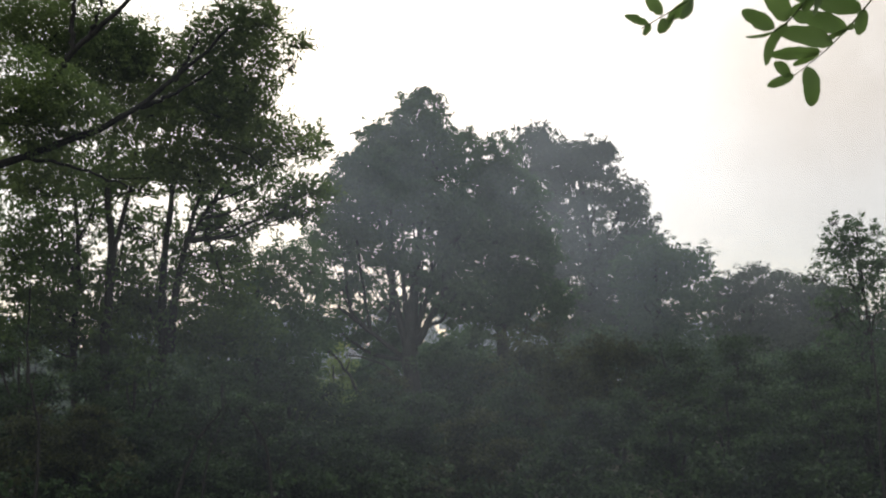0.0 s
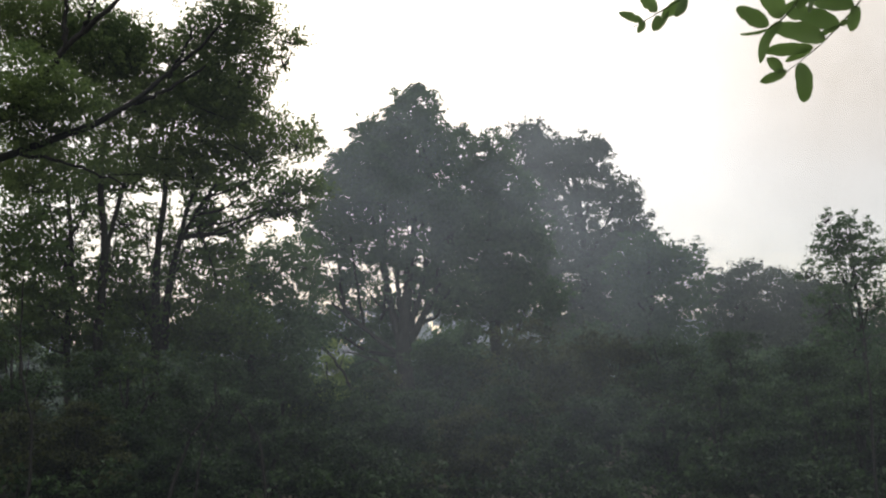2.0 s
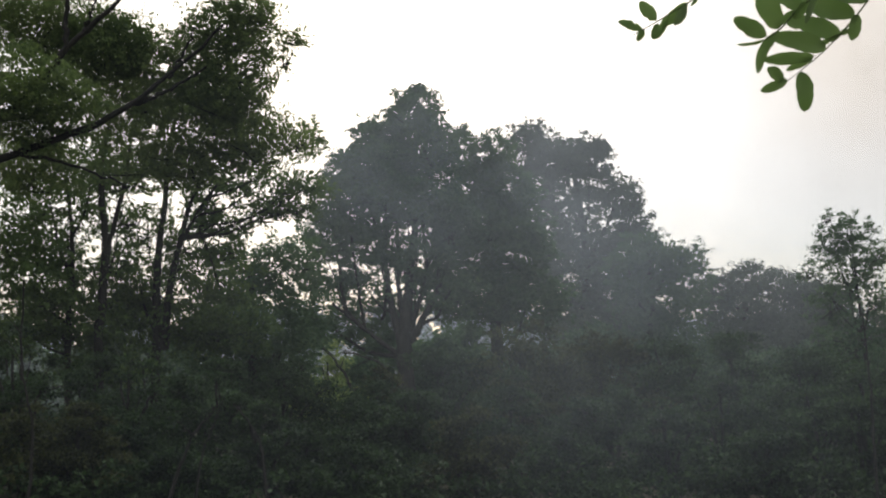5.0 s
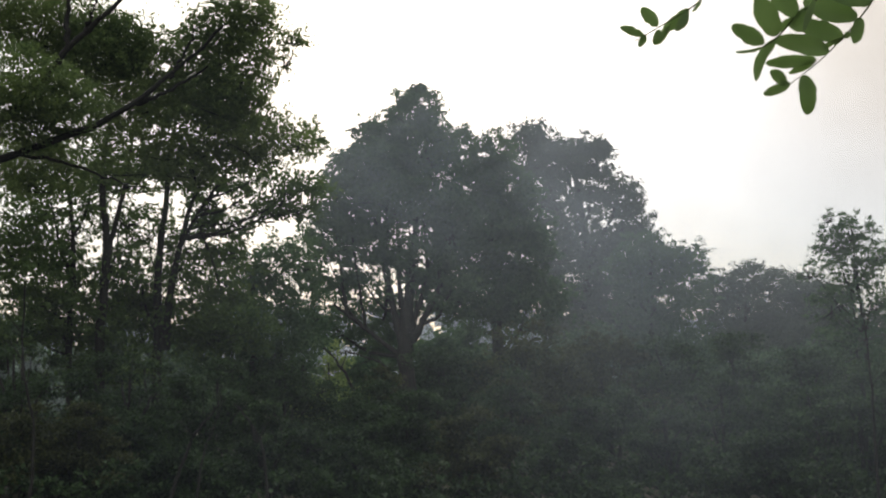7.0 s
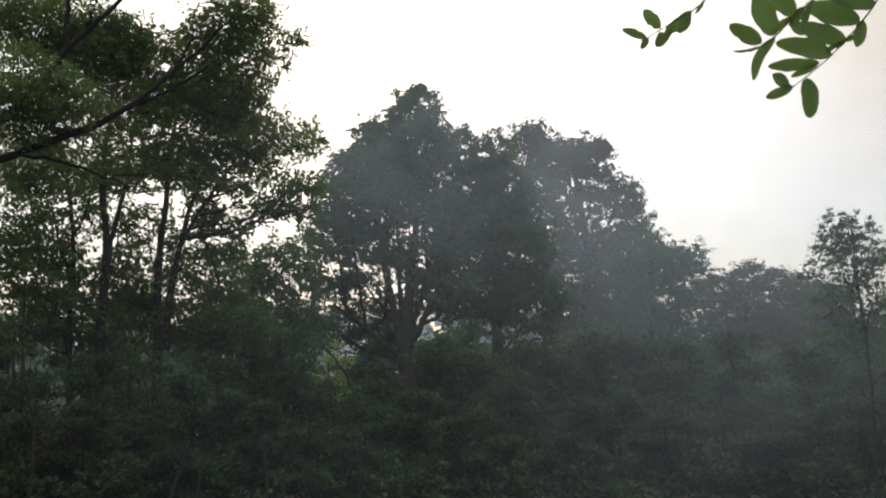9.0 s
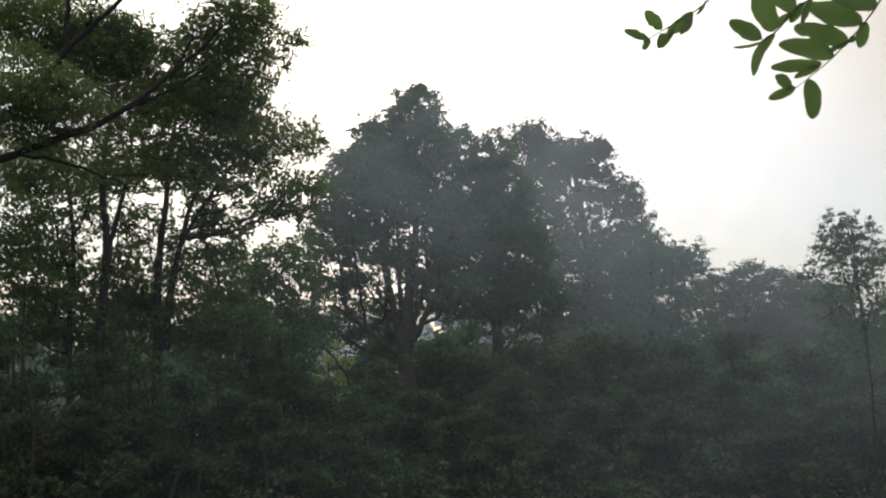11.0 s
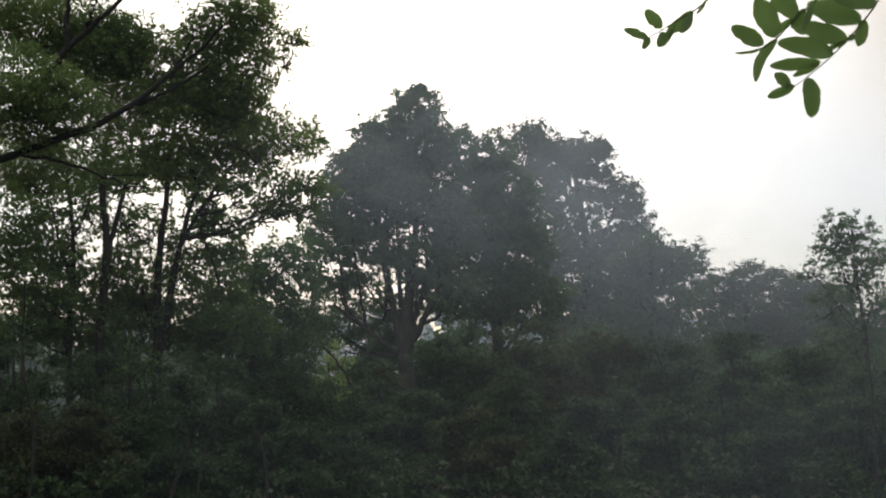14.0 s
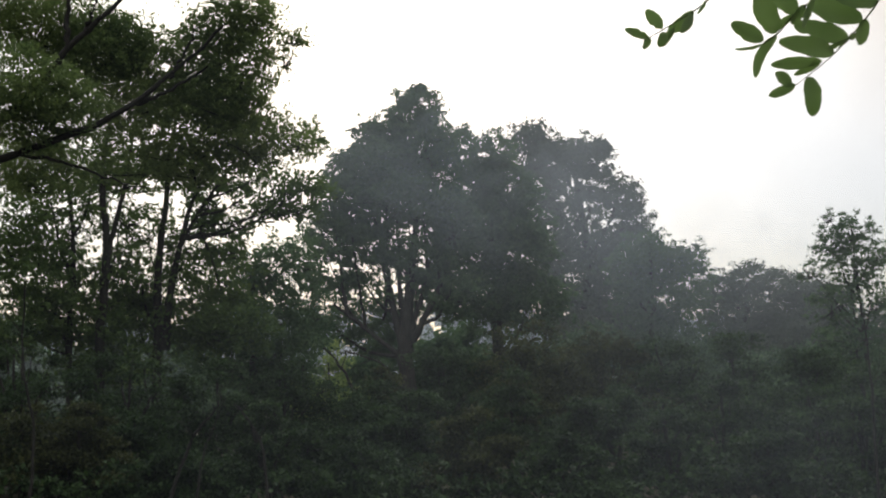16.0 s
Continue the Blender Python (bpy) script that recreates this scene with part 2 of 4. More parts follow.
def twig_cloud(lobes, each, rng, r=0.012, reach=1.0):
    """Thin twigs that spread through the lobes."""
    pieces = []
    for x, y, z, rx, rz, _ in lobes:
        for _ in range(each):
            way = rng.normal(size=3)
            way[2] = abs(way[2]) * 0.9 - 0.1
            way /= np.linalg.norm(way)
            a = np.array([x, y, z]) + rng.normal(size=3) * rx * 0.12 - np.array([0, 0, rz * 0.5])
            b = a + way * np.array([rx, rx, rz]) * reach * rng.uniform(0.6, 1.1)
            c = (a + b) / 2 + rng.normal(size=3) * rx * 0.1
            pieces.append(tube([a, c, b], r * rng.uniform(0.7, 1.6), r * 0.3, 5, 4))
    return join(pieces)


def tree(name, label, category, base, stems, lobes, mat, leaves, leaf, spray, seed, limb_r=0.05, flat=0.6, twigs=6,
         group="", fork=0.55, limbs=None, hollow=0.4, twig_r=0.012, even=0.7):
    """A tree or bush: an Empty at its foot, stems (points, foot radius, top radius), a limb to each lobe, twigs and a crown."""
    rng = np.random.default_rng(seed)
    root = tagged(new(name), label, category, group)
    root.location = base
    for points, r0, r1 in stems:
        v, q = tube(points, r0, r1, 16, 9, r0 * 0.12, rng, 0.5)
        mesh_object("trunk" if category == "tree" else "stem", v, q, BARK, root, smooth=True)
    for i, lobe in enumerate(lobes if limbs is None else lobes[:limbs]):
        to = np.array(lobe[:3])
        best = min(stems, key=lambda s: min(np.linalg.norm(np.array(p)[:2] - to[:2]) for p in s[0]))
        path = smooth_path(best[0], 24)
        under = [p for p in path if p[2] < to[2] - 0.35 * np.linalg.norm(p[:2] - to[:2])]
        start = under[min(len(under) - 1, int(len(under) * (fork + 0.4 * rng.random())))] if under else path[len(path) // 3]
        mid = start * 0.5 + to * 0.5 + np.array([0, 0, -0.08 * np.linalg.norm(to - start)]) + rng.normal(size=3) * 0.06 * lobe[3]
        v, q = tube([start, mid, to + np.array([0, 0, lobe[4] * 0.5])], limb_r * rng.uniform(0.7, 1.2), limb_r * 0.2, 9, 6, limb_r * 0.25, rng)
        mesh_object("limb", v, q, BARK, root, smooth=True)
    if twigs:
        v, q = twig_cloud(lobes, twigs, rng, twig_r)
        tagged(mesh_object("twig_growth", v, q, BARK, root), kind="stuff")
    v, t = leaf_cloud(lobes, leaves, leaf, spray, rng, flat, hollow=hollow, even=even)
    mesh_object("crown" if category == "tree" else "foliage", v, t, mat, root)
    return root


# ---- ground ----
def ground_height(x, y):
    rise = np.clip((y - 70) / 120, 0, 1)
    return 7 * rise * rise * (3 - 2 * rise) + 0.05 * np.sin(x * 0.7) * np.sin(y * 0.5)


def make_ground():
    g = np.sinh(np.linspace(-6.2, 6.2, 121)) / np.sinh(6.2) * 4000
    x, y = np.meshgrid(g, g, indexing="ij")
    v = np.stack([x, y, ground_height(x, y) - 0.06], -1).reshape(-1, 3)
    i, j = np.meshgrid(np.arange(120), np.arange(120), indexing="ij")
    q = np.stack([i * 121 + j, (i + 1) * 121 + j, (i + 1) * 121 + j + 1, i * 121 + j + 1], -1).reshape(-1, 4)
    tagged(mesh_object("ground", v, q, SOIL, smooth=True), "dark leaf-littered woodland ground under trees", "ground", kind="structure")


make_ground()


# ---- trees, from near to far ----
def make_near_tree():
    """The near hornbeam whose long limbs reach in over the clearing."""
    base = (-7.01, 12.49, 0)
    lobes = [
        (-5.68, 14.01, 6.49, 1.02, 0.71, 1.2), (-4.74, 14.06, 6.1, 0.75, 0.63, 1.4), (-4.7, 11.7, 4.75, 0.85, 0.6, 1.4), (-4.58, 14.15, 5.32, 0.71, 0.55, 0.8),
        (-2.95, 14.01, 6.49, 0.68, 0.55, 0.8), (-2.78, 14.08, 5.95, 0.63, 0.63, 0.95), (-3.56, 14.08, 5.87, 0.63, 0.63, 1.3), (-2.7, 13.99, 6.65, 0.55, 0.39, 0.6),
        (-3.49, 14.18, 5.09, 0.94, 0.55, 0.7), (-2.62, 14.21, 4.86, 0.75, 0.43, 0.9), (-3.01, 14.14, 5.4, 0.75, 0.47, 1.3), (-1.99, 14.2, 4.93, 0.35, 0.39, 0.4), (-2.19, 14.06, 6.1, 0.19, 0.47, 0.35),
        (-4.27, 14.24, 4.62, 1.02, 0.47, 0.4), (-5.68, 14.25, 4.54, 0.86, 0.55, 0.8), (-3.49, 14.25, 4.54, 0.79, 0.31, 0.5),
        (-4.25, 14.0, 6.0, 0.3, 0.3, 1.3), (-4.4, 14.1, 6.25, 0.48, 0.5, 1.0), (-3.95, 14.1, 5.45, 0.6, 0.4, 0.9), (-2.0, 14.0, 6.25, 0.24, 0.16, 0.45),
    ]
    root = tree("hornbeam", "near hornbeam tree with long dark limbs and small leaves", "tree", base,
                [([(-7.01, 12.49, 0), (-6.8, 12.16, 2.7), (-6.59, 11.72, 4.62), (-6.39, 11.4, 7.2)], 0.17, 0.08)], lobes, LEAF_NEAR,
                138000, 0.044, 0.085, 11, 0.025, limbs=0, twigs=9, twig_r=0.008, even=0.88, hollow=0.25)
    rng = np.random.default_rng(5)
    for points, r0, r1 in (
        ([(-6.47, 11.72, 3.76), (-5.44, 11.7, 3.95), (-4.28, 11.65, 4.34), (-3.57, 11.61, 4.66), (-2.93, 11.55, 5.17), (-2.47, 11.5, 5.61)], 0.062, 0.014),
        ([(-6.47, 11.72, 3.76), (-5.05, 11.63, 4.5), (-4.5, 11.57, 5.04), (-4.25, 11.53, 5.36), (-3.83, 11.48, 5.71), (-3.38, 11.43, 6.19)], 0.056, 0.022),
        ([(-4.28, 11.53, 5.33), (-4.29, 11.48, 5.74), (-4.21, 11.42, 6.25)], 0.035, 0.02),
        ([(-4.08, 11.51, 5.49), (-3.99, 11.48, 5.74), (-3.92, 11.43, 6.19)], 0.03, 0.015),
        ([(-3.5, 11.61, 4.69), (-3.12, 11.59, 4.85), (-2.67, 11.56, 5.1)], 0.03, 0.012),
        ([(-3.12, 11.57, 4.98), (-2.93, 11.54, 5.29), (-2.8, 11.5, 5.55)], 0.025, 0.01),
        ([(-4.92, 11.68, 4.14), (-4.28, 11.69, 4.02), (-3.63, 11.72, 3.79)], 0.025, 0.01),
    ):
        v, q = tube(points, r0, r1, 18, 8, 0.012, rng)
        mesh_object("limb", v, q, BARK, root, smooth=True)


def make_left_trees():
    tree("young_ash", "slender dark tree with forked trunk in a thicket", "tree", (-6.69, 20.6, 0),
         [([(-6.69, 20.6, 0), (-6.71, 20.51, 2.36), (-6.6, 20.32, 4.06), (-6.69, 20.15, 5.41), (-6.47, 19.97, 6.88)], 0.11, 0.04),
          ([(-7.17, 20.5, 0), (-7.3, 20.45, 2.2), (-7.23, 20.29, 4), (-7.4, 20.19, 5.6)], 0.085, 0.03),
          ([(-6.63, 20.35, 3.72), (-6.41, 20.24, 4.62), (-6.19, 20.14, 5.52), (-6.03, 20, 6.65)], 0.06, 0.025)],
         [(-7.55, 20.79, 4.62, 0.91, 0.68, 0.6), (-7.84, 19.9, 3.62, 0.97, 0.87, 1.25), (-7.21, 20.93, 3.49, 0.91, 0.68, 0.6), (-6.53, 20.87, 3.94, 0.68, 0.68, 0.6),
          (-6.98, 20.65, 5.75, 1.14, 0.68, 0.8), (-7.62, 19.73, 5.02, 0.97, 0.65, 0.7), (-8.27, 19.82, 4.26, 0.76, 0.97, 1), (-7.32, 21.04, 2.59, 1.25, 0.51, 0.9),
          (-8.16, 20.03, 2.54, 0.87, 0.65, 1.3), (-7.73, 19.97, 3.08, 0.87, 0.28, 0.7), (-7.09, 20.99, 2.99, 0.91, 0.3, 0.6), (-6.41, 20.76, 4.85, 0.68, 0.57, 0.4), (-6.64, 21.13, 1.8, 1.25, 0.45, 0.8)],
         LEAF_ASH, 29500, 0.085, 0.15, 21, 0.04, twigs=9, group="slender trees of the thicket")
    tree("young_ash", "slender dark tree with several upright stems", "tree", (-5.84, 21.59, 0),
         [([(-5.84, 21.59, 0), (-5.87, 21.49, 2.4), (-5.81, 21.29, 4.06), (-5.67, 21.13, 5.48), (-5.5, 20.95, 6.89)], 0.11, 0.035),
          ([(-5.73, 21.52, 2.16), (-5.5, 21.32, 3.82), (-5.21, 21.18, 5), (-4.86, 21.06, 5.95)], 0.085, 0.03),
          ([(-5.33, 21.25, 4.41), (-4.92, 21.16, 5.12), (-4.22, 21.05, 6.07)], 0.05, 0.02)],
         [(-5.77, 21.63, 5.95, 1.31, 0.6, 0.6), (-6.24, 21.78, 4.77, 0.71, 0.71, 0.5), (-5.41, 21.82, 4.41, 0.83, 0.71, 0.65), (-4.81, 21.7, 5.36, 0.95, 0.6, 0.65),
          (-4.22, 21.63, 5.95, 0.95, 0.6, 0.5), (-3.62, 21.67, 5.59, 0.83, 0.54, 0.3), (-3.03, 21.72, 5.24, 0.71, 0.42, 0.5), (-5.77, 21.94, 3.47, 1.31, 0.71, 0.65),
          (-4.81, 21.89, 3.82, 0.95, 0.71, 0.55), (-5.88, 22.04, 2.64, 1.31, 0.54, 0.8), (-4.57, 22.02, 2.76, 1.19, 0.83, 1.3), (-6.48, 21.89, 3.82, 0.71, 0.83, 0.6),
          (-4.57, 21.77, 4.82, 0.83, 0.33, 0.6), (-3.5, 21.74, 5.1, 0.77, 0.21, 0.7), (-4.69, 21.83, 4.29, 0.71, 0.31, 0.4), (-6.54, 21.99, 3.05, 0.71, 0.38, 1.6), (-2.81, 21.58, 6.5, 0.42, 0.55, 0.7), (-2.91, 21.67, 5.65, 0.7, 0.3, 0.6)],
         LEAF_ASH, 31500, 0.085, 0.15, 22, 0.035, twigs=10, group="slender trees of the thicket")
    tree("maple", "bushy dark tree with a low rounded crown", "tree", (-4.52, 25.19, 0),
         [([(-4.52, 25.19, 0), (-4.52, 25.16, 1.84), (-4.59, 25.01, 3.05), (-4.52, 24.86, 4.26)], 0.14, 0.06)],
         [(-4.79, 24.86, 4.26, 0.81, 0.68, 1), (-3.98, 24.86, 4.26, 0.81, 0.74, 0.8), (-3.43, 25.82, 4.64, 0.7, 0.7, 0.6), (-4.25, 24.99, 3.18, 1.35, 0.95, 1.2),
          (-3.15, 25.96, 3.53, 0.7, 0.84, 0.3), (-5.2, 25.11, 2.24, 1.35, 0.95, 1.2), (-3.71, 25.13, 2.11, 0.95, 0.81, 1), (-3.43, 26.06, 2.69, 0.7, 0.7, 0.7)],
         LEAF_OAK, 17000, 0.105, 0.17, 23, 0.05, twigs=6)


def make_oaks():
    tree("oak", "broad dark oak with fanning limbs and a rounded crown", "tree", (-1.24, 37.22, 0),
         [([(-1.24, 37.22, 0), (-1.24, 37.25, 1.35), (-1.32, 37.05, 2.98), (-1.2, 37.59, 4.62), (-1.02, 38.02, 7.07), (-0.92, 37.67, 9.93)], 0.36, 0.06),
          ([(-1.36, 37.1, 2.58), (-1.92, 37.59, 4.62), (-2.16, 38.1, 6.46), (-2.58, 37.87, 8.29)], 0.15, 0.04),
          ([(-1.2, 37.1, 2.58), (-0.38, 36.9, 4.21), (0.23, 38.2, 5.64), (0.33, 37.97, 7.48)], 0.14, 0.04),
          ([(-1.28, 37.15, 2.17), (-2.88, 37, 3.39), (-3.88, 36.9, 4.21)], 0.1, 0.04),
          ([(-1.24, 37.05, 2.98), (-1.55, 37.59, 4.62), (-1.62, 38.12, 6.25), (-1.75, 37.92, 7.89)], 0.11, 0.04),
          ([(-1.2, 37.05, 2.98), (-0.73, 37.59, 4.62), (-0.4, 38.12, 6.25), (-0.19, 37.9, 8.09)], 0.11, 0.04)],
         [(-0.95, 37.11, 11.15, 1.07, 0.93, 1.2), (-2.2, 37.2, 10.44, 1.08, 0.8, 1), (-0.49, 37.26, 9.93, 1.44, 1.13, 1.2), (-2.42, 37.36, 9.15, 1.66, 1.2, 1.1),
          (-3.45, 37.46, 8.29, 1.25, 1.1, 1.1), (-1.32, 37.49, 8.09, 2.06, 1.23, 1.1), (-3.99, 37.64, 6.86, 1.23, 1.13, 1.1), (-2.55, 37.69, 6.46, 1.23, 1.03, 0.9),
          (0.33, 37.61, 7.07, 1.23, 1.44, 1.2), (-4.2, 37.81, 5.43, 1.13, 1.03, 0.6), (-2.96, 37.91, 4.62, 1.23, 1.03, 0.65), (-0.91, 37.76, 5.84, 1.44, 1.03, 0.9),
          (0.33, 37.91, 4.62, 1.44, 1.03, 0.8), (-4.4, 38.07, 3.39, 1.23, 0.93, 0.7), (-2.55, 38.12, 2.98, 1.03, 0.82, 0.8), (-0.91, 37.02, 11.87, 0.45, 0.37, 0.9), (-1.65, 38.58, 4.15, 0.94, 0.84, 0.8)],
         LEAF_OAK, 94000, 0.13, 0.17, 31, 0.09, even=0.55, hollow=0.5, twigs=12, fork=0.35, twig_r=0.02)
    tree("oak", "dark oak with a dense narrow crown", "tree", (2.08, 40.3, 0),
         [([(2.08, 40.3, 0), (2.08, 40.12, 3.06), (1.97, 39.73, 6.28), (1.86, 39.33, 9.51)], 0.3, 0.08)],
         [(1.86, 39.26, 10.04, 1.04, 0.97, 1.3), (1.1, 39.41, 8.86, 1.3, 1.3, 1.5), (2.51, 39.44, 8.65, 1.41, 1.3, 1.3), (1.65, 39.65, 6.93, 1.95, 1.52, 1.3),
          (3.16, 39.7, 6.5, 1.3, 1.52, 1.2), (1.65, 39.91, 4.78, 1.95, 1.3, 1.2), (3.38, 39.96, 4.35, 1.73, 1.3, 1.2), (0.78, 39.17, 10.8, 0.32, 0.43, 1.6)],
         LEAF_OAK, 60000, 0.13, 0.17, 32, 0.08, even=0.55, hollow=0.5, twigs=5)
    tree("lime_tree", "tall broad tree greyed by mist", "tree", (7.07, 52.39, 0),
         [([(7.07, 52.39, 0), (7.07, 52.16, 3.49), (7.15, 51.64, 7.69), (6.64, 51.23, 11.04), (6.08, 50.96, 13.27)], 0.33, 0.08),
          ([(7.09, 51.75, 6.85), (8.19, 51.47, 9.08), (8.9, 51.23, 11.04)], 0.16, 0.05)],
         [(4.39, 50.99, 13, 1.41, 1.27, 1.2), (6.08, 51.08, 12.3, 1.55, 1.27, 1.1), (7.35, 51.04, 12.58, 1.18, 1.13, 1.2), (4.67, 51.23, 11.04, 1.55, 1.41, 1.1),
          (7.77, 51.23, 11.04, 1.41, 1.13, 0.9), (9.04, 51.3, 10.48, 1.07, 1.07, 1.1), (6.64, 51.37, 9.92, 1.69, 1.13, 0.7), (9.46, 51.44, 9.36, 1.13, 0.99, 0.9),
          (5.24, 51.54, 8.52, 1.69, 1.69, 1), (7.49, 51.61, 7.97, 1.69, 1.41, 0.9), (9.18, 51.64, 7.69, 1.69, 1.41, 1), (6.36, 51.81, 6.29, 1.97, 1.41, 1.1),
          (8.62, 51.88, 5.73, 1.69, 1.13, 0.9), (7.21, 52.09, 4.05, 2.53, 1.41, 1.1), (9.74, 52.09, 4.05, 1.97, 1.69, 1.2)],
         LEAF_FAR_HAZED, 84000, 0.16, 0.2, 33, 0.09, even=0.55, hollow=0.5, twigs=8, twig_r=0.025)
    tree("maple", "dense dark maple at the wood's shoulder", "tree", (8.72, 44.33, 0),
         [([(8.72, 44.33, 0), (8.72, 44.19, 2.73), (8.77, 43.9, 5.09), (8.72, 43.67, 6.99)], 0.24, 0.08)],
         [(8.72, 43.7, 6.75, 1.31, 1.07, 1.3), (7.77, 43.79, 6.04, 1.07, 1.07, 1), (9.79, 43.76, 6.28, 0.95, 0.95, 1.1), (8.96, 43.93, 4.86, 1.91, 1.31, 1.3),
          (10.87, 44.72, 6.62, 0.73, 0.85, 0.8), (10.74, 44.9, 5.17, 1.1, 1.22, 1), (9.2, 44.16, 2.97, 2.38, 1.43, 1.2)],
         LEAF_OAK, 32000, 0.14, 0.18, 34, 0.07, even=0.55, twigs=5)


def make_right_trees():
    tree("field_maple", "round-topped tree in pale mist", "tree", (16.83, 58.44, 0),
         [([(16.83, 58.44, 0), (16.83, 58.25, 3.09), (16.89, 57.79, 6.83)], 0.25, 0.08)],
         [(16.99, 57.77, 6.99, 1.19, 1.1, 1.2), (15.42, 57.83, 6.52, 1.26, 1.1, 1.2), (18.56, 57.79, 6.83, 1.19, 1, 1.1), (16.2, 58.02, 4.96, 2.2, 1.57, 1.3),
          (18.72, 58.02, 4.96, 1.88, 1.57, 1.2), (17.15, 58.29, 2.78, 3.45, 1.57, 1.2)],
         LEAF_FAR_HAZED, 40000, 0.16, 0.24, 41, 0.07, twigs=4, group="misty trees at the wood's edge")
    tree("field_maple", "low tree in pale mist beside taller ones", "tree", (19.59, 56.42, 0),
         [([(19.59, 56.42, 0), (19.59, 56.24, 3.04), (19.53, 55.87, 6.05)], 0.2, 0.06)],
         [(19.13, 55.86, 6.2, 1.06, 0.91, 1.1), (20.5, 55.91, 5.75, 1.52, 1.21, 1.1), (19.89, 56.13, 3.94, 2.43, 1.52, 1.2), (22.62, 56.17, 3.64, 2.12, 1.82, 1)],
         LEAF_FAR_HAZED, 28000, 0.16, 0.24, 42, 0.06, twigs=4, group="misty trees at the wood's edge")
    tree("alder", "slim alder with an airy crown and thin trunk", "tree", (11.12, 27.2, 0),
         [([(11.12, 27.2, 0), (11.05, 27.26, 1.13), (10.88, 27.05, 2.87), (10.69, 26.87, 4.32), (10.54, 26.72, 5.56)], 0.055, 0.018)],
         [(10.47, 26.74, 5.34, 0.61, 0.56, 0.6), (10.03, 26.78, 5.05, 0.51, 0.66, 0.55), (11.12, 26.8, 4.9, 0.56, 0.66, 0.6), (10.47, 26.87, 4.32, 0.88, 0.66, 0.7),
          (10.03, 26.98, 3.45, 0.66, 0.58, 0.5), (11.05, 26.96, 3.6, 0.8, 0.73, 0.6), (10.47, 27.08, 2.58, 1.02, 0.66, 0.6), (11.34, 27.17, 1.86, 0.88, 0.88, 0.6),
          (9.44, 26.87, 4.32, 0.29, 0.32, 0.4), (9.96, 26.7, 5.7, 0.23, 0.29, 0.4)],
         LEAF_OAK, 8500, 0.095, 0.13, 43, 0.025, twigs=10)


def bush(at, height, width, mat, seed, label, leaf=0.058, count=15500, name="bush", round_by=0.34):
    """A bush: several arching stems from one foot and a dome of uneven leafy lobes down to the ground."""
    rng = np.random.default_rng(500 + seed)
    x, y, _ = at
    lobes, stems = [], []
    for i in range(16):
        a, u = i * 2.4 + rng.uniform(0, 1.2), (i + 0.5) / 16 * rng.uniform(0.8, 1.12)
        z = height * (0.12 + 0.74 * u)
        out = width * 0.5 * math.sqrt(max(0.04, 1 - min(u, 1) ** 1.2)) * rng.uniform(0.2, 1.15)
        r = width * rng.uniform(0.1, 0.26) * (1.2 - 0.7 * min(u, 1))
        lobes.append((x + out * math.cos(a), y + 0.7 * out * math.sin(a), z, r, max(0.07, r * rng.uniform(round_by, round_by + 0.25)), rng.uniform(0.5, 1.4)))
    for i in range(5):
        lobe = lobes[6 + 2 * i]
        stems.append(([(x + rng.normal() * 0.12, y + rng.normal() * 0.12, -0.05), (x * 0.6 + lobe[0] * 0.4, y * 0.6 + lobe[1] * 0.4, lobe[2] * 0.6), lobe[:3]], 0.035, 0.012))
    tree(name, label, "bush", at, stems, lobes, mat, count, leaf, leaf * 2.6, 900 + seed, 0.016, 0.36, 5, "bushes of the undergrowth", hollow=0.1, twig_r=0.006, even=0.55)


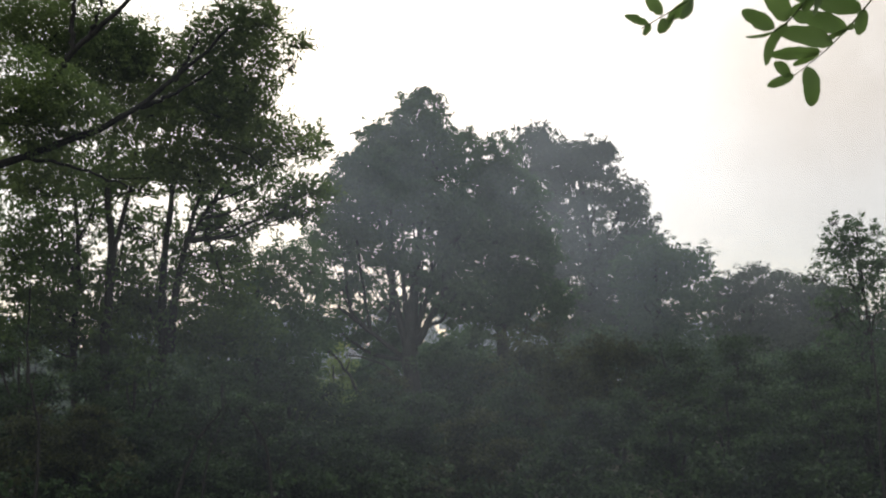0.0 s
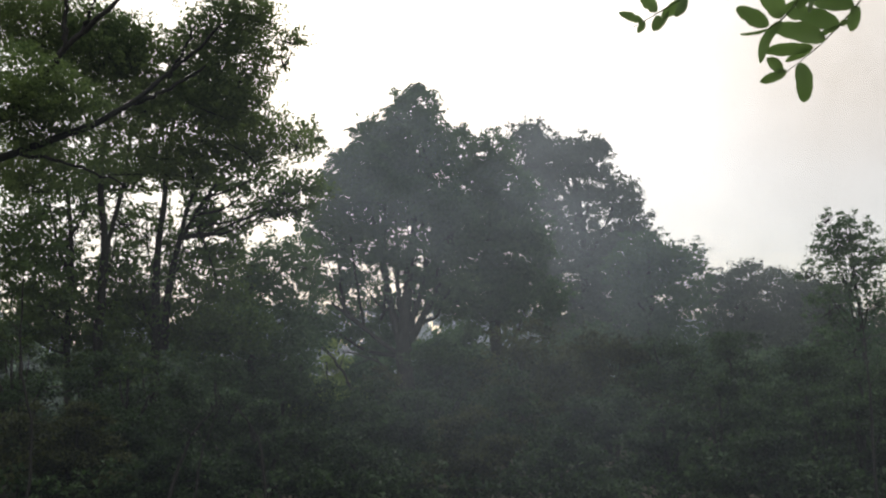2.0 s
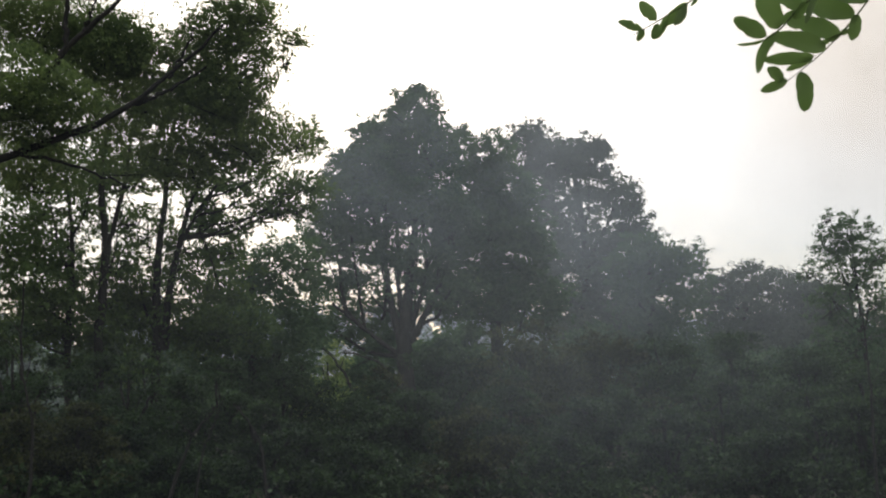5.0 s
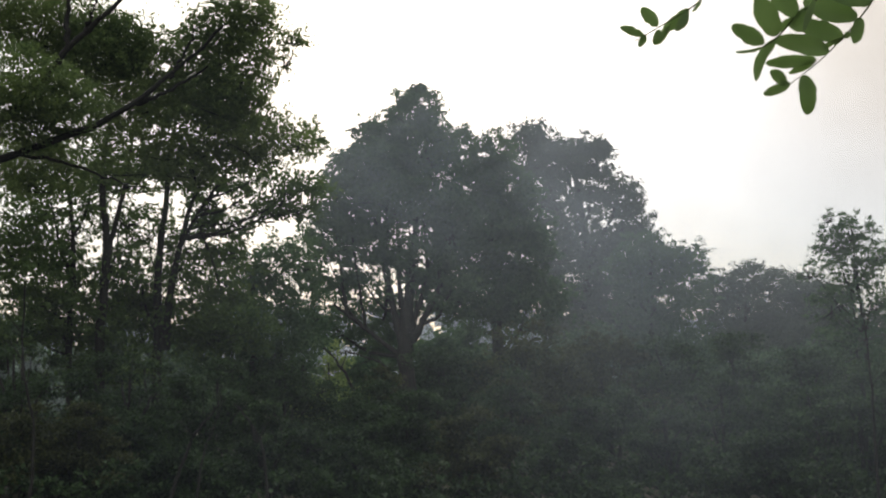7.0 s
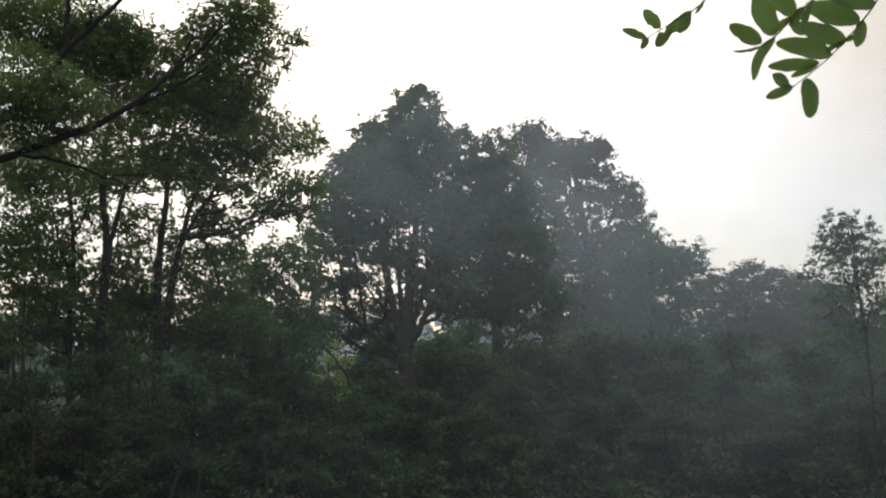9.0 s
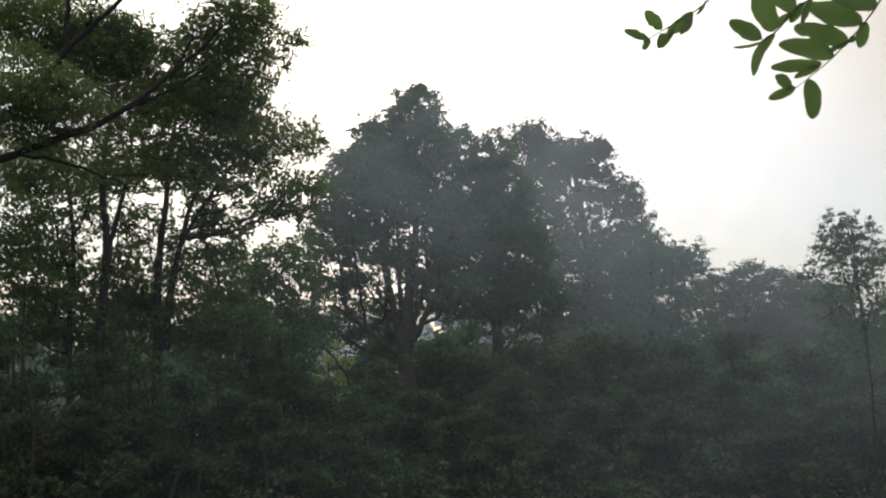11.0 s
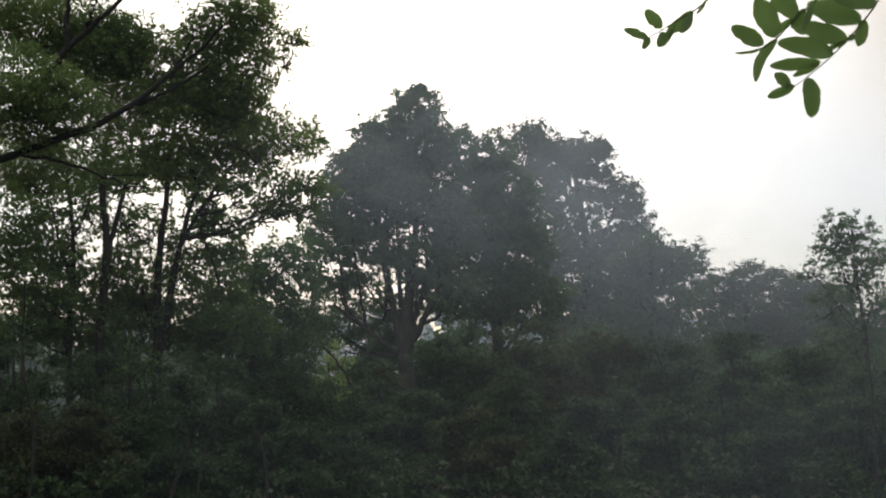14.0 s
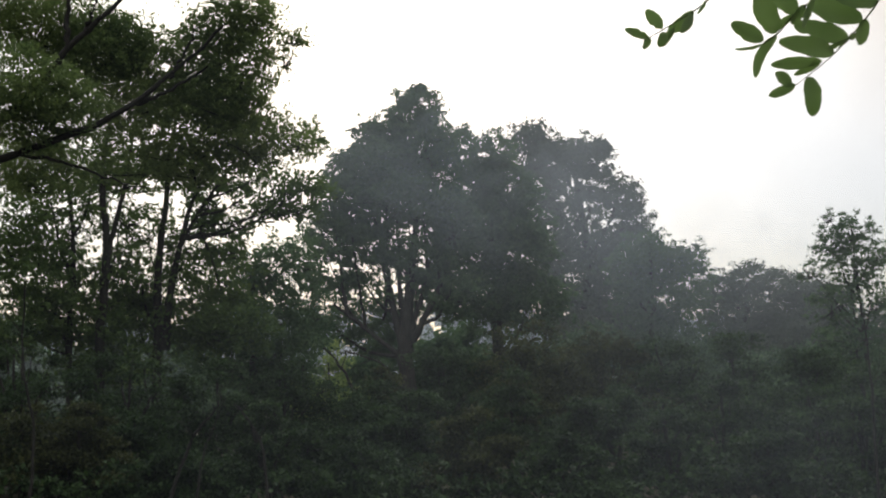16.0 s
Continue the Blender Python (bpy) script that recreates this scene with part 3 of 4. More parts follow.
def make_bushes():
    leafy = "dark leafy bush in the undergrowth"
    misty = "dark bush veiled in mist"
    low = "low leafy bush in the undergrowth"
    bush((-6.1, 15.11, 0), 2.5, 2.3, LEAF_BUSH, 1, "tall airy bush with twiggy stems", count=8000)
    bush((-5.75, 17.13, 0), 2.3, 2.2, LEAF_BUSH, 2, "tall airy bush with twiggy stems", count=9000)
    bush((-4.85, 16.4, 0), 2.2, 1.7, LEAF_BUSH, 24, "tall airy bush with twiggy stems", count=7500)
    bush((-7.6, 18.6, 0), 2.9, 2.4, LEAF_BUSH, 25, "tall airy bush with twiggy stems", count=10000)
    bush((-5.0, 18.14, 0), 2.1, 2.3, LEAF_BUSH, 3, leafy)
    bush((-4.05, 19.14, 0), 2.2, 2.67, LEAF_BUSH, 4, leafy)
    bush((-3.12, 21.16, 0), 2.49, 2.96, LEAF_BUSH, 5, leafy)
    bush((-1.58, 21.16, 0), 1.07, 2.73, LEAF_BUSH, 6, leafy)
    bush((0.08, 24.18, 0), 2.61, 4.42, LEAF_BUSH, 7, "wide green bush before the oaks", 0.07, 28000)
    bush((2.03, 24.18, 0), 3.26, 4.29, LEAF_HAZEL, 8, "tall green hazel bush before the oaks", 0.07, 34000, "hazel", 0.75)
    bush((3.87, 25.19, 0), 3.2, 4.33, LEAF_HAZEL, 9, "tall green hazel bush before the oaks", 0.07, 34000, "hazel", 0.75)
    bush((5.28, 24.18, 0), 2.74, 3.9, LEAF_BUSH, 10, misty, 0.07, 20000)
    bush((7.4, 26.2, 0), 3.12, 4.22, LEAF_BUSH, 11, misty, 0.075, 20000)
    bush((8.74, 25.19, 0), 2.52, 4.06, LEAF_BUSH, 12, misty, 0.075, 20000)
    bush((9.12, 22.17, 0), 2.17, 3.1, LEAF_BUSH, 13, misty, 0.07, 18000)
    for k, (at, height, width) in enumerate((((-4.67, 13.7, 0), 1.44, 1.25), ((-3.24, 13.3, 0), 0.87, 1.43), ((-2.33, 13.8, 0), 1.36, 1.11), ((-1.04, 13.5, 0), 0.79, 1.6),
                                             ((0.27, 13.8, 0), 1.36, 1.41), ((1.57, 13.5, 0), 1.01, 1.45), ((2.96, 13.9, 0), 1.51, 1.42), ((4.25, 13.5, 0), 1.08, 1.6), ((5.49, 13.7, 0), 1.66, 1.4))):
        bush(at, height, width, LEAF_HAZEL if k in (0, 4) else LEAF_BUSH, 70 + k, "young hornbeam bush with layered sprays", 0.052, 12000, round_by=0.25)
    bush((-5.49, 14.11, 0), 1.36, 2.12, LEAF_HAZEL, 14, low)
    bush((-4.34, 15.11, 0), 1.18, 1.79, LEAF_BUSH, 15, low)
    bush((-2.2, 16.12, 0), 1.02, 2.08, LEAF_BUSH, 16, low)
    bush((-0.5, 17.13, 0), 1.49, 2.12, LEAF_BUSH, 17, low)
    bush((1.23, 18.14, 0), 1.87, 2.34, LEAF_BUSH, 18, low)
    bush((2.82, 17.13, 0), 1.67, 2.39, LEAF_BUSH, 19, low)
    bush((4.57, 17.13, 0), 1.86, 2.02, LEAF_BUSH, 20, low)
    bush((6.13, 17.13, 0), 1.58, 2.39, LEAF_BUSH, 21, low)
    for k, (at, height, width) in enumerate((((-2.09, 46.35, 0), 3.7, 5.23), ((-0.21, 44.33, 0), 3.95, 4.05), ((-3.51, 45.34, 0), 3.26, 3.17), ((0.9, 46.35, 0), 4.29, 6.48), ((3.72, 47.35, 0), 4.09, 6.62), ((6.65, 48.36, 0), 4.41, 6.24),
                                             ((9.71, 49.37, 0), 3.4, 6.9), ((13.16, 50.38, 0), 3.71, 7.04), ((16.68, 50.38, 0), 3.44, 7.04), ((20.2, 50.38, 0), 3.44, 7.04),
                                             ((-7.24, 44.33, 0), 3.22, 5.24), ((-10.05, 40.3, 0), 3.07, 5.2), ((-12.22, 38.29, 0), 3, 6.17), ((-14.31, 36.27, 0), 3.12, 5.46))):
        bush(at, height, width, LEAF_OAK, 40 + k, "tall dark elder bush under the trees", 0.2, 9000, "elder", 0.7)
    bush((-3.45, 32.24, 0), 2.78, 1.99, LEAF_SUNLIT, 22, "yellow-green bush painted sunlit in a gap of the wood", 0.11, 8000, round_by=0.6)
    bush((-1.9, 33.25, 0), 2.1, 1.79, LEAF_HAZEL, 23, "olive-green bush under the oak", 0.11, 7000, round_by=0.6)


def make_saplings():
    """Bare, leaning saplings and dead boughs among the bushes."""
    rng = np.random.default_rng(61)
    bare = "thin bare leaning sapling among the bushes"
    for at, points, r in (
        ((-2.17, 31.23, 0), [(-2.17, 31.23, 0), (-2.42, 31.34, 0.73), (-3, 31.2, 1.9), (-3.68, 31.11, 2.56)], 0.07),
        ((-1.55, 34.26, 0), [(-1.55, 34.26, 0), (-1.73, 34.24, 1.74), (-2.65, 34.17, 2.29), (-3.39, 34.16, 2.38)], 0.05),
        ((-3.16, 12.16, 0), [(-3.16, 12.16, 0), (-2.96, 12.25, 0.77), (-2.74, 12.22, 1.11), (-2.6, 12.19, 1.28)], 0.024),
        ((-2.83, 12.16, 0), [(-2.83, 12.16, 0), (-2.77, 12.26, 0.7), (-2.67, 12.23, 0.97), (-2.51, 12.18, 1.38)], 0.015),
        ((-1.99, 12.16, 0), [(-1.99, 12.16, 0), (-2.08, 12.25, 0.77), (-2.21, 12.22, 1.04), (-2.41, 12.19, 1.31)], 0.02),
        ((-4.73, 12.16, 0), [(-4.73, 12.16, 0), (-4.73, 12.23, 0.97), (-4.86, 12.13, 1.79), (-4.83, 12.02, 2.75)], 0.02),
        ((5.05, 12.35, 0), [(5.05, 12.35, 0), (5.07, 12.43, 0.96), (5.01, 12.33, 1.72), (4.95, 12.26, 2.35)], 0.02),
    ):
        root = tagged(new("sapling"), bare, "sapling", "bare saplings")
        root.location = at
        v, q = tube(points, r, r * 0.35, 14, 6, r * 0.3, rng)
        mesh_object("stem", v, q, BARK, root, smooth=True)
        path = smooth_path(points, 10)
        for k in (4, 5, 6, 7, 8):
            a = path[k]
            d = (path[k] - path[k - 1]) * rng.uniform(0.8, 1.6) + rng.normal(size=3) * np.linalg.norm(path[k] - path[k - 1]) * 0.7
            v, q = tube([a, a + d * 0.5 + [0, 0, 0.03], a + d], r * 0.35, r * 0.12, 6, 5)
            mesh_object("twig", v, q, BARK, root, smooth=True)


def make_far_wood():
    """A wooded slope far behind, too distant to count its trees."""
    rng = np.random.default_rng(77)
    lobes = []
    for i in range(130):
        y = rng.uniform(125, 210)
        x = rng.uniform(-0.55, 0.55) * y
        g = float(ground_height(x, y))
        r = rng.uniform(2.2, 4.0)
        lobes.append((x, y, g + rng.uniform(0.2, 0.9) * 4.5, r, r * 0.9, 1.0))
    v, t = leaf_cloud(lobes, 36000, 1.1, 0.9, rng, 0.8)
    tagged(mesh_object("far_wood", v, t, LEAF_FAR_HAZED), "pale misty wooded slope far behind the trees", "woodland", kind="stuff")


def make_shade_wood():
    """Unseen wood added behind, beside and above the camera; closes and shades the clearing."""
    rng = np.random.default_rng(79)
    lobes = []
    for i in range(95):
        a = rng.uniform(radians(195), radians(345))
        d = rng.uniform(9, 16)
        lobes.append((d * math.cos(a), d * math.sin(a), rng.uniform(1.5, 11), rng.uniform(1.6, 2.6), rng.uniform(1.4, 2.2), 1.0))
    for i in range(26):
        y = rng.uniform(-9, 6)
        lobes.append((rng.uniform(-11, 11), y, rng.uniform(7.5, 11) + max(y, 0) * 0.25, rng.uniform(1.4, 2.4), rng.uniform(0.8, 1.3), 1.0))
    v, t = leaf_cloud(lobes, 70000, 0.28, 0.35, rng)
    v[:, 2] = np.maximum(v[:, 2], 0)
    tagged(mesh_object("unseen_shade_wood", v, t, LEAF_OAK), "unseen dark green wood added to close and shade the clearing", "woodland", kind="stuff")


def make_undergrowth():
    """Low herbs and seedlings all over the ground between the trees."""
    rng = np.random.default_rng(78)
    lobes = []
    for i in range(420):
        y = 12.9 + 26 * rng.random() ** 2.2
        x = rng.uniform(-0.5, 0.5) * y
        lobes.append((x, y, 0.18, rng.uniform(0.4, 0.9), rng.uniform(0.2, 0.5), 1.0))
    v, t = leaf_cloud(lobes, 42000, 0.08, 0.12, rng, 0.6)
    v[:, 2] = np.maximum(v[:, 2], -0.02)
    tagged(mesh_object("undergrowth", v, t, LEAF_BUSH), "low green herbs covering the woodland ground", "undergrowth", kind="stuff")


make_near_tree()
make_left_trees()
make_oaks()
make_right_trees()
make_bushes()
make_saplings()
make_far_wood()
make_shade_wood()
make_undergrowth()


# ---- drifting mist and smoke ----
MIST = (0.745, 0.81, 0.88)
SMOKE = (0.68, 0.45, 0.21)


def thread_mist(name, label, at, size, color, cover, thread, seed, patch=0.5):
    """A bank of mist: fine drifting threads of droplets, dense in the middle and thinning out to nothing.
    size: width, depth and height; cover: the share of the view that its densest part hides; thread: length and thickness of a thread."""
    rng = np.random.default_rng(seed)
    width, depth, height = size
    long, thick = thread
    want = int(cover * width * height * 0.30 / (0.62 * long * thick))
    kept = []
    p = rng.uniform(0, 6, 6)
    while sum(len(k) for k in kept) < want:
        c = rng.uniform(-1, 1, (want * 4, 3))
        r = np.sqrt(c[:, 0] ** 2 + c[:, 2] ** 2)
        fall = np.clip(1 - r, 0, 1)
        fall = fall * fall * (3 - 2 * fall)
        x, y, z = c[:, 0] * width / 2, c[:, 1] * depth / 2, c[:, 2] * height / 2
        k = 7.0 / height
        wisp = np.sin(k * x + p[0] + 1.3 * np.sin(k * z + p[1])) * np.sin(1.7 * k * z + p[2] + np.sin(0.8 * k * x + p[3])) + 0.5 * np.sin(2.3 * k * x - 1.9 * k * z + p[4])
        dense = fall * np.clip(1 - patch * 0.5 + patch * 0.55 * wisp, 0.05, 2) / 1.4
        kept.append(np.stack([x, y, z], 1)[rng.random(len(c)) < dense])
    at_thread = np.vstack(kept)[:want]
    n = len(at_thread)
    slope = np.stack([rng.choice([-1.0, 1.0], n), rng.normal(0, 0.3, n), rng.normal(0, 0.25, n)], 1)
    run = slope / np.linalg.norm(slope, axis=1)[:, None] * (long * rng.uniform(0.6, 1.4, n))[:, None]
    turn = rng.uniform(-0.9, 0.9, n)
    flat = np.stack([np.zeros(n), np.sin(turn), np.cos(turn)], 1) * thick * 0.5
    verts = np.stack([at_thread - run * 0.4 + flat, at_thread - run * 0.4 - flat, at_thread + run * 0.6], 1).reshape(-1, 3)
    tris = np.arange(n * 3).reshape(-1, 3)
    ob = tagged(mesh_object(name, verts, tris, thread_material(name, color)), label, "mist", "drifting mist", "stuff")
    ob.location = at
    return ob


def mist_bank(name, label, at, size, color, cover, seed, patch=0.5, grain=5.0):
    """A drifting bank: one billowing, folded layer of thin mist that wraps forward at its rim.
    size: width, depth and height; cover: the share of the view that its densest part hides."""
    rng = np.random.default_rng(seed)
    p = rng.uniform(0, 6, 4)
    rings, spokes = 20, 56
    r = np.linspace(0, 1, rings + 1)[1:, None]
    a = np.arange(spokes)[None, :] * 2 * math.pi / spokes
    x, z = r * np.cos(a), r * np.sin(a)
    fold = 0.3 * np.sin(5 * x + p[0] + 2 * z) + 0.25 * np.sin(6 * z + p[1] - 3 * x) + 0.12 * np.sin(11 * x + 9 * z + p[2])
    y = 0.8 - 1.2 * r * r + fold
    verts = np.vstack([np.stack([x, y, z], -1).reshape(-1, 3), [[0, 0.8, 0]]]) * np.array(size) / 2
    i, j = np.meshgrid(np.arange(rings - 1), np.arange(spokes), indexing="ij")
    k = (j + 1) % spokes
    c, d = i * spokes, (i + 1) * spokes
    tris = np.concatenate([np.stack([c + j, c + k, d + k], -1).reshape(-1, 3), np.stack([c + j, d + k, d + j], -1).reshape(-1, 3),
                           np.stack([np.full(spokes, rings * spokes), k[0], j[0]], -1)])
    ob = tagged(mesh_object(name, verts, tris, veil_material(name, color, size, cover, patch, grain), smooth=True), label, "mist", "drifting mist", "stuff")
    ob.location = at
    return ob


mist_far = thread_mist("mist_bank", "pale mist hanging before the far wooded slope", (0, 100, 6), (190, 15, 34), MIST, 0.5, (12, 0.0025), 4, 0.3)
mist_wood = mist_bank("mist_bank", "grey mist hanging before the trees behind", (8.1, 41.3, 7.6), (28, 1.2, 15.5), MIST, 0.19, 3, 0.28, 3.5)
mist_oaks = mist_bank("mist_bank", "thin grey mist drifting before the oaks", (-0.9, 29.63, 8.0), (20, 4, 10.5), MIST, 0.165, 1, 0.45)
mist_left = mist_bank("mist_bank", "pale mist behind the slender trees of the thicket", (-10.4, 28.5, 1.9), (11, 1.5, 6.5), MIST, 0.10, 9, 0.4)
mist_drift = mist_bank("mist_bank", "thin grey mist sliding past the bushes", (-1.2, 12.5, 2.1), (9, 0.8, 4.8), MIST, 0.06, 8, 0.4, 3.5)
mist_near = mist_bank("mist_bank", "faint grey haze filling the clearing", (2.4, 10.6, 2.6), (26, 1.6, 11.5), MIST, 0.068, 6, 0.35)
smoke_high = mist_bank("smoke_veil", "thin warm-grey smoke drifting across the sky", (22.5, 58.3, 20.5), (44, 6, 32), SMOKE, 0.19, 5, 0.26)
smoke_behind = mist_bank("smoke_veil", "thin warm-grey smoke drifting across the sky", (29, 66, 23), (46, 6, 36), SMOKE, 0.19, 15, 0.26)


# ---- the overhanging twig ----
PIVOT = Vector((0.3391, 0.8517, 2.0487))
branch = tagged(new("overhanging_branch"), "leafy green twig with oval leaflets hanging in from above", "branch")
branch.location = PIVOT


def leaflet(base, tip, width, turn, parent, seed, bow=0.0):
    """One oval leaflet: a thin blade, folded along its midrib and slightly curled, with thickness."""
    rng = np.random.default_rng(seed)
    base, tip = np.array(base), np.array(tip)
    run = tip - base
    length = np.linalg.norm(run)
    run = run / length
    face = np.array([0.0, -1.0, 0.12])
    side = np.cross(run, face)
    side /= np.linalg.norm(side)
    face = np.cross(side, run)
    c, s = math.cos(turn), math.sin(turn)
    side, face = c * side + s * face, c * face - s * side
    n, m = 21, 5
    pieces = []
    curl = rng.uniform(-0.08, 0.12)
    bite, bite_at, bite_side = (rng.uniform(0.12, 0.38) if rng.random() < 0.55 else 0.0), rng.uniform(0.3, 0.85), rng.choice([-1, 1])
    for layer in (0.0, 0.00025):
        grid = []
        for i in range(n):
            u = 0.5 - 0.5 * math.cos(math.pi * i / (n - 1))
            half = width * 0.47 * (math.sin(math.pi * u ** 0.95) ** 0.48 if 0 < i < n - 1 else 0.1)
            half *= 1 + 0.05 * math.sin(9 * u + seed) + 0.035 * math.sin(23 * u + 2 * seed)
            for j in range(m):
                w = (j / (m - 1) - 0.5) * 2
                if w * bite_side > 0:
                    w *= 1 - bite * math.exp(-((u - bite_at) / 0.07) ** 2)
                bend = 0.16 * abs(w) * half + curl * length * math.sin(math.pi * u) + layer + 0.03 * half * math.sin(12 * u + 3 * w)
                grid.append(base + run * (u * length) + side * (w * half + bow * length * math.sin(math.pi * u)) + face * bend)
        quads = [(i * m + j, (i + 1) * m + j, (i + 1) * m + j + 1, i * m + j + 1) for i in range(n - 1) for j in range(m - 1)]
        pieces.append((np.array(grid), np.array(quads)))
    v, q = join(pieces)
    mesh_object("leaflet", v, q, LEAFLET, parent, smooth=True)
    rib = [base - run * 0.002, base + run * (length * 0.5) + side * (bow * length) + face * (curl * length - 0.0003), base + run * (length * 0.96) - face * 0.0003]
    return tube(rib, 0.00022, 0.0001, 6, 5)


def frond(stem, r0, r1, leaflets, seed):
    """A compound leaf: its stalk with the ribs, and every leaflet."""
    v, q = tube(stem, r0, r1, 22, 6)
    root = mesh_object("frond", v, q, STALK, branch, smooth=True)
    for k, (base, tip, width, turn, *bow) in enumerate(leaflets):
        v, q = leaflet(base, tip, width, turn, root, seed + k, *bow)
        mesh_object("rib", v, q, STALK, root, smooth=True)
    return root


def make_fronds():
    one = frond([(0.3391, 0.8517, 2.0487), (0.2661, 0.8618, 1.9665), (0.2285, 0.8671, 1.9230), (0.1930, 0.8700, 1.8998), (0.1686, 0.8717, 1.8857)], 0.0011, 0.0004, [
        ((0.1769, 0.8711, 1.8901), (0.1559, 0.8702, 1.8978), 0.0083, 0.3), ((0.1875, 0.8652, 1.8971), (0.1725, 0.8585, 1.9108), 0.0122, 0.2),
        ((0.1783, 0.8711, 1.8901), (0.1720, 0.8723, 1.8809), 0.0068, 0.4), ((0.1905, 0.8705, 1.8954), (0.1857, 0.8721, 1.8823), 0.0097, 0.3),
        ((0.2154, 0.8683, 1.9133), (0.1941, 0.8805, 1.8962), 0.0117, 0.5), ((0.2144, 0.8686, 1.9109), (0.2019, 0.8609, 1.8912), 0.0097, 0.5),
        ((0.1988, 0.8700, 1.8998), (0.1912, 0.8817, 1.8860), 0.0058, 0.6), ((0.2261, 0.8672, 1.9225), (0.2183, 0.8686, 1.9109), 0.0044, 0.8)], 10)
    two = frond([(0.3391, 0.8517, 2.0487), (0.3489, 0.8618, 1.9665), (0.3221, 0.8671, 1.9230), (0.3050, 0.8688, 1.9094), (0.2894, 0.8710, 1.8915), (0.2758, 0.8722, 1.8819)], 0.0014, 0.0006, [
        ((0.2763, 0.8718, 1.8848), (0.2485, 0.8700, 1.8998), 0.0156, 0.3), ((0.2758, 0.8722, 1.8819), (0.2514, 0.8727, 1.8775), 0.0039, 1.0),
        ((0.2875, 0.8713, 1.8891), (0.2690, 0.8757, 1.8528), 0.0102, 0.2, 0.1), ((0.2875, 0.8710, 1.8915), (0.2665, 0.8574, 1.9203), 0.0214, 0.2),
        ((0.3041, 0.8689, 1.9085), (0.2804, 0.8557, 1.9337), 0.0214, 0.2), ((0.3026, 0.8690, 1.9075), (0.2848, 0.8806, 1.8948), 0.0078, 0.6),
        ((0.3206, 0.8673, 1.9210), (0.3030, 0.8511, 1.8893), 0.0127, 0.9), ((0.3123, 0.8681, 1.9152), (0.3002, 0.8701, 1.8988), 0.0097, 0.4)], 30)
    three = frond([(0.3467, 0.8706, 2.0587), (0.4065, 0.8809, 1.9746), (0.3845, 0.8863, 1.9311), (0.3716, 0.8885, 1.9128), (0.3566, 0.8906, 1.8955), (0.3392, 0.8928, 1.8777), (0.3218, 0.8946, 1.8634), (0.3088, 0.8958, 1.8535)], 0.0012, 0.0003, [
        ((0.3218, 0.8947, 1.8619), (0.3248, 0.8990, 1.8273), 0.0179, 0.1), ((0.3093, 0.8956, 1.8550), (0.2859, 0.8968, 1.8451), 0.0100, 0.4),
        ((0.3058, 0.8957, 1.8545), (0.2887, 0.8846, 1.8625), 0.0120, 0.2), ((0.3327, 0.8930, 1.8758), (0.2879, 0.8935, 1.8723), 0.0120, 0.3),
        ((0.3317, 0.8933, 1.8738), (0.3117, 0.9043, 1.8663), 0.0075, 0.6), ((0.3437, 0.8922, 1.8827), (0.2917, 0.8813, 1.8894), 0.0189, 0.2),
        ((0.3566, 0.8907, 1.8946), (0.3117, 0.8988, 1.9107), 0.0189, 0.3), ((0.3566, 0.8907, 1.8946), (0.3347, 0.8918, 1.8857), 0.0060, 0.7),
        ((0.3716, 0.8886, 1.9123), (0.3656, 0.8913, 1.8896), 0.0139, 0.3), ((0.3626, 0.8901, 1.8995), (0.3566, 0.8907, 1.8946), 0.0060, 0.3),
        ((0.3686, 0.8886, 1.9119), (0.3243, 0.8965, 1.9297), 0.0229, 0.2), ((0.3816, 0.8866, 1.9282), (0.3370, 0.8763, 1.9305), 0.0199, 0.2),
        ((0.3816, 0.8867, 1.9272), (0.3731, 0.8874, 1.9217), 0.0040, 0.6)], 50)
    return one, two, three


fronds = make_fronds()


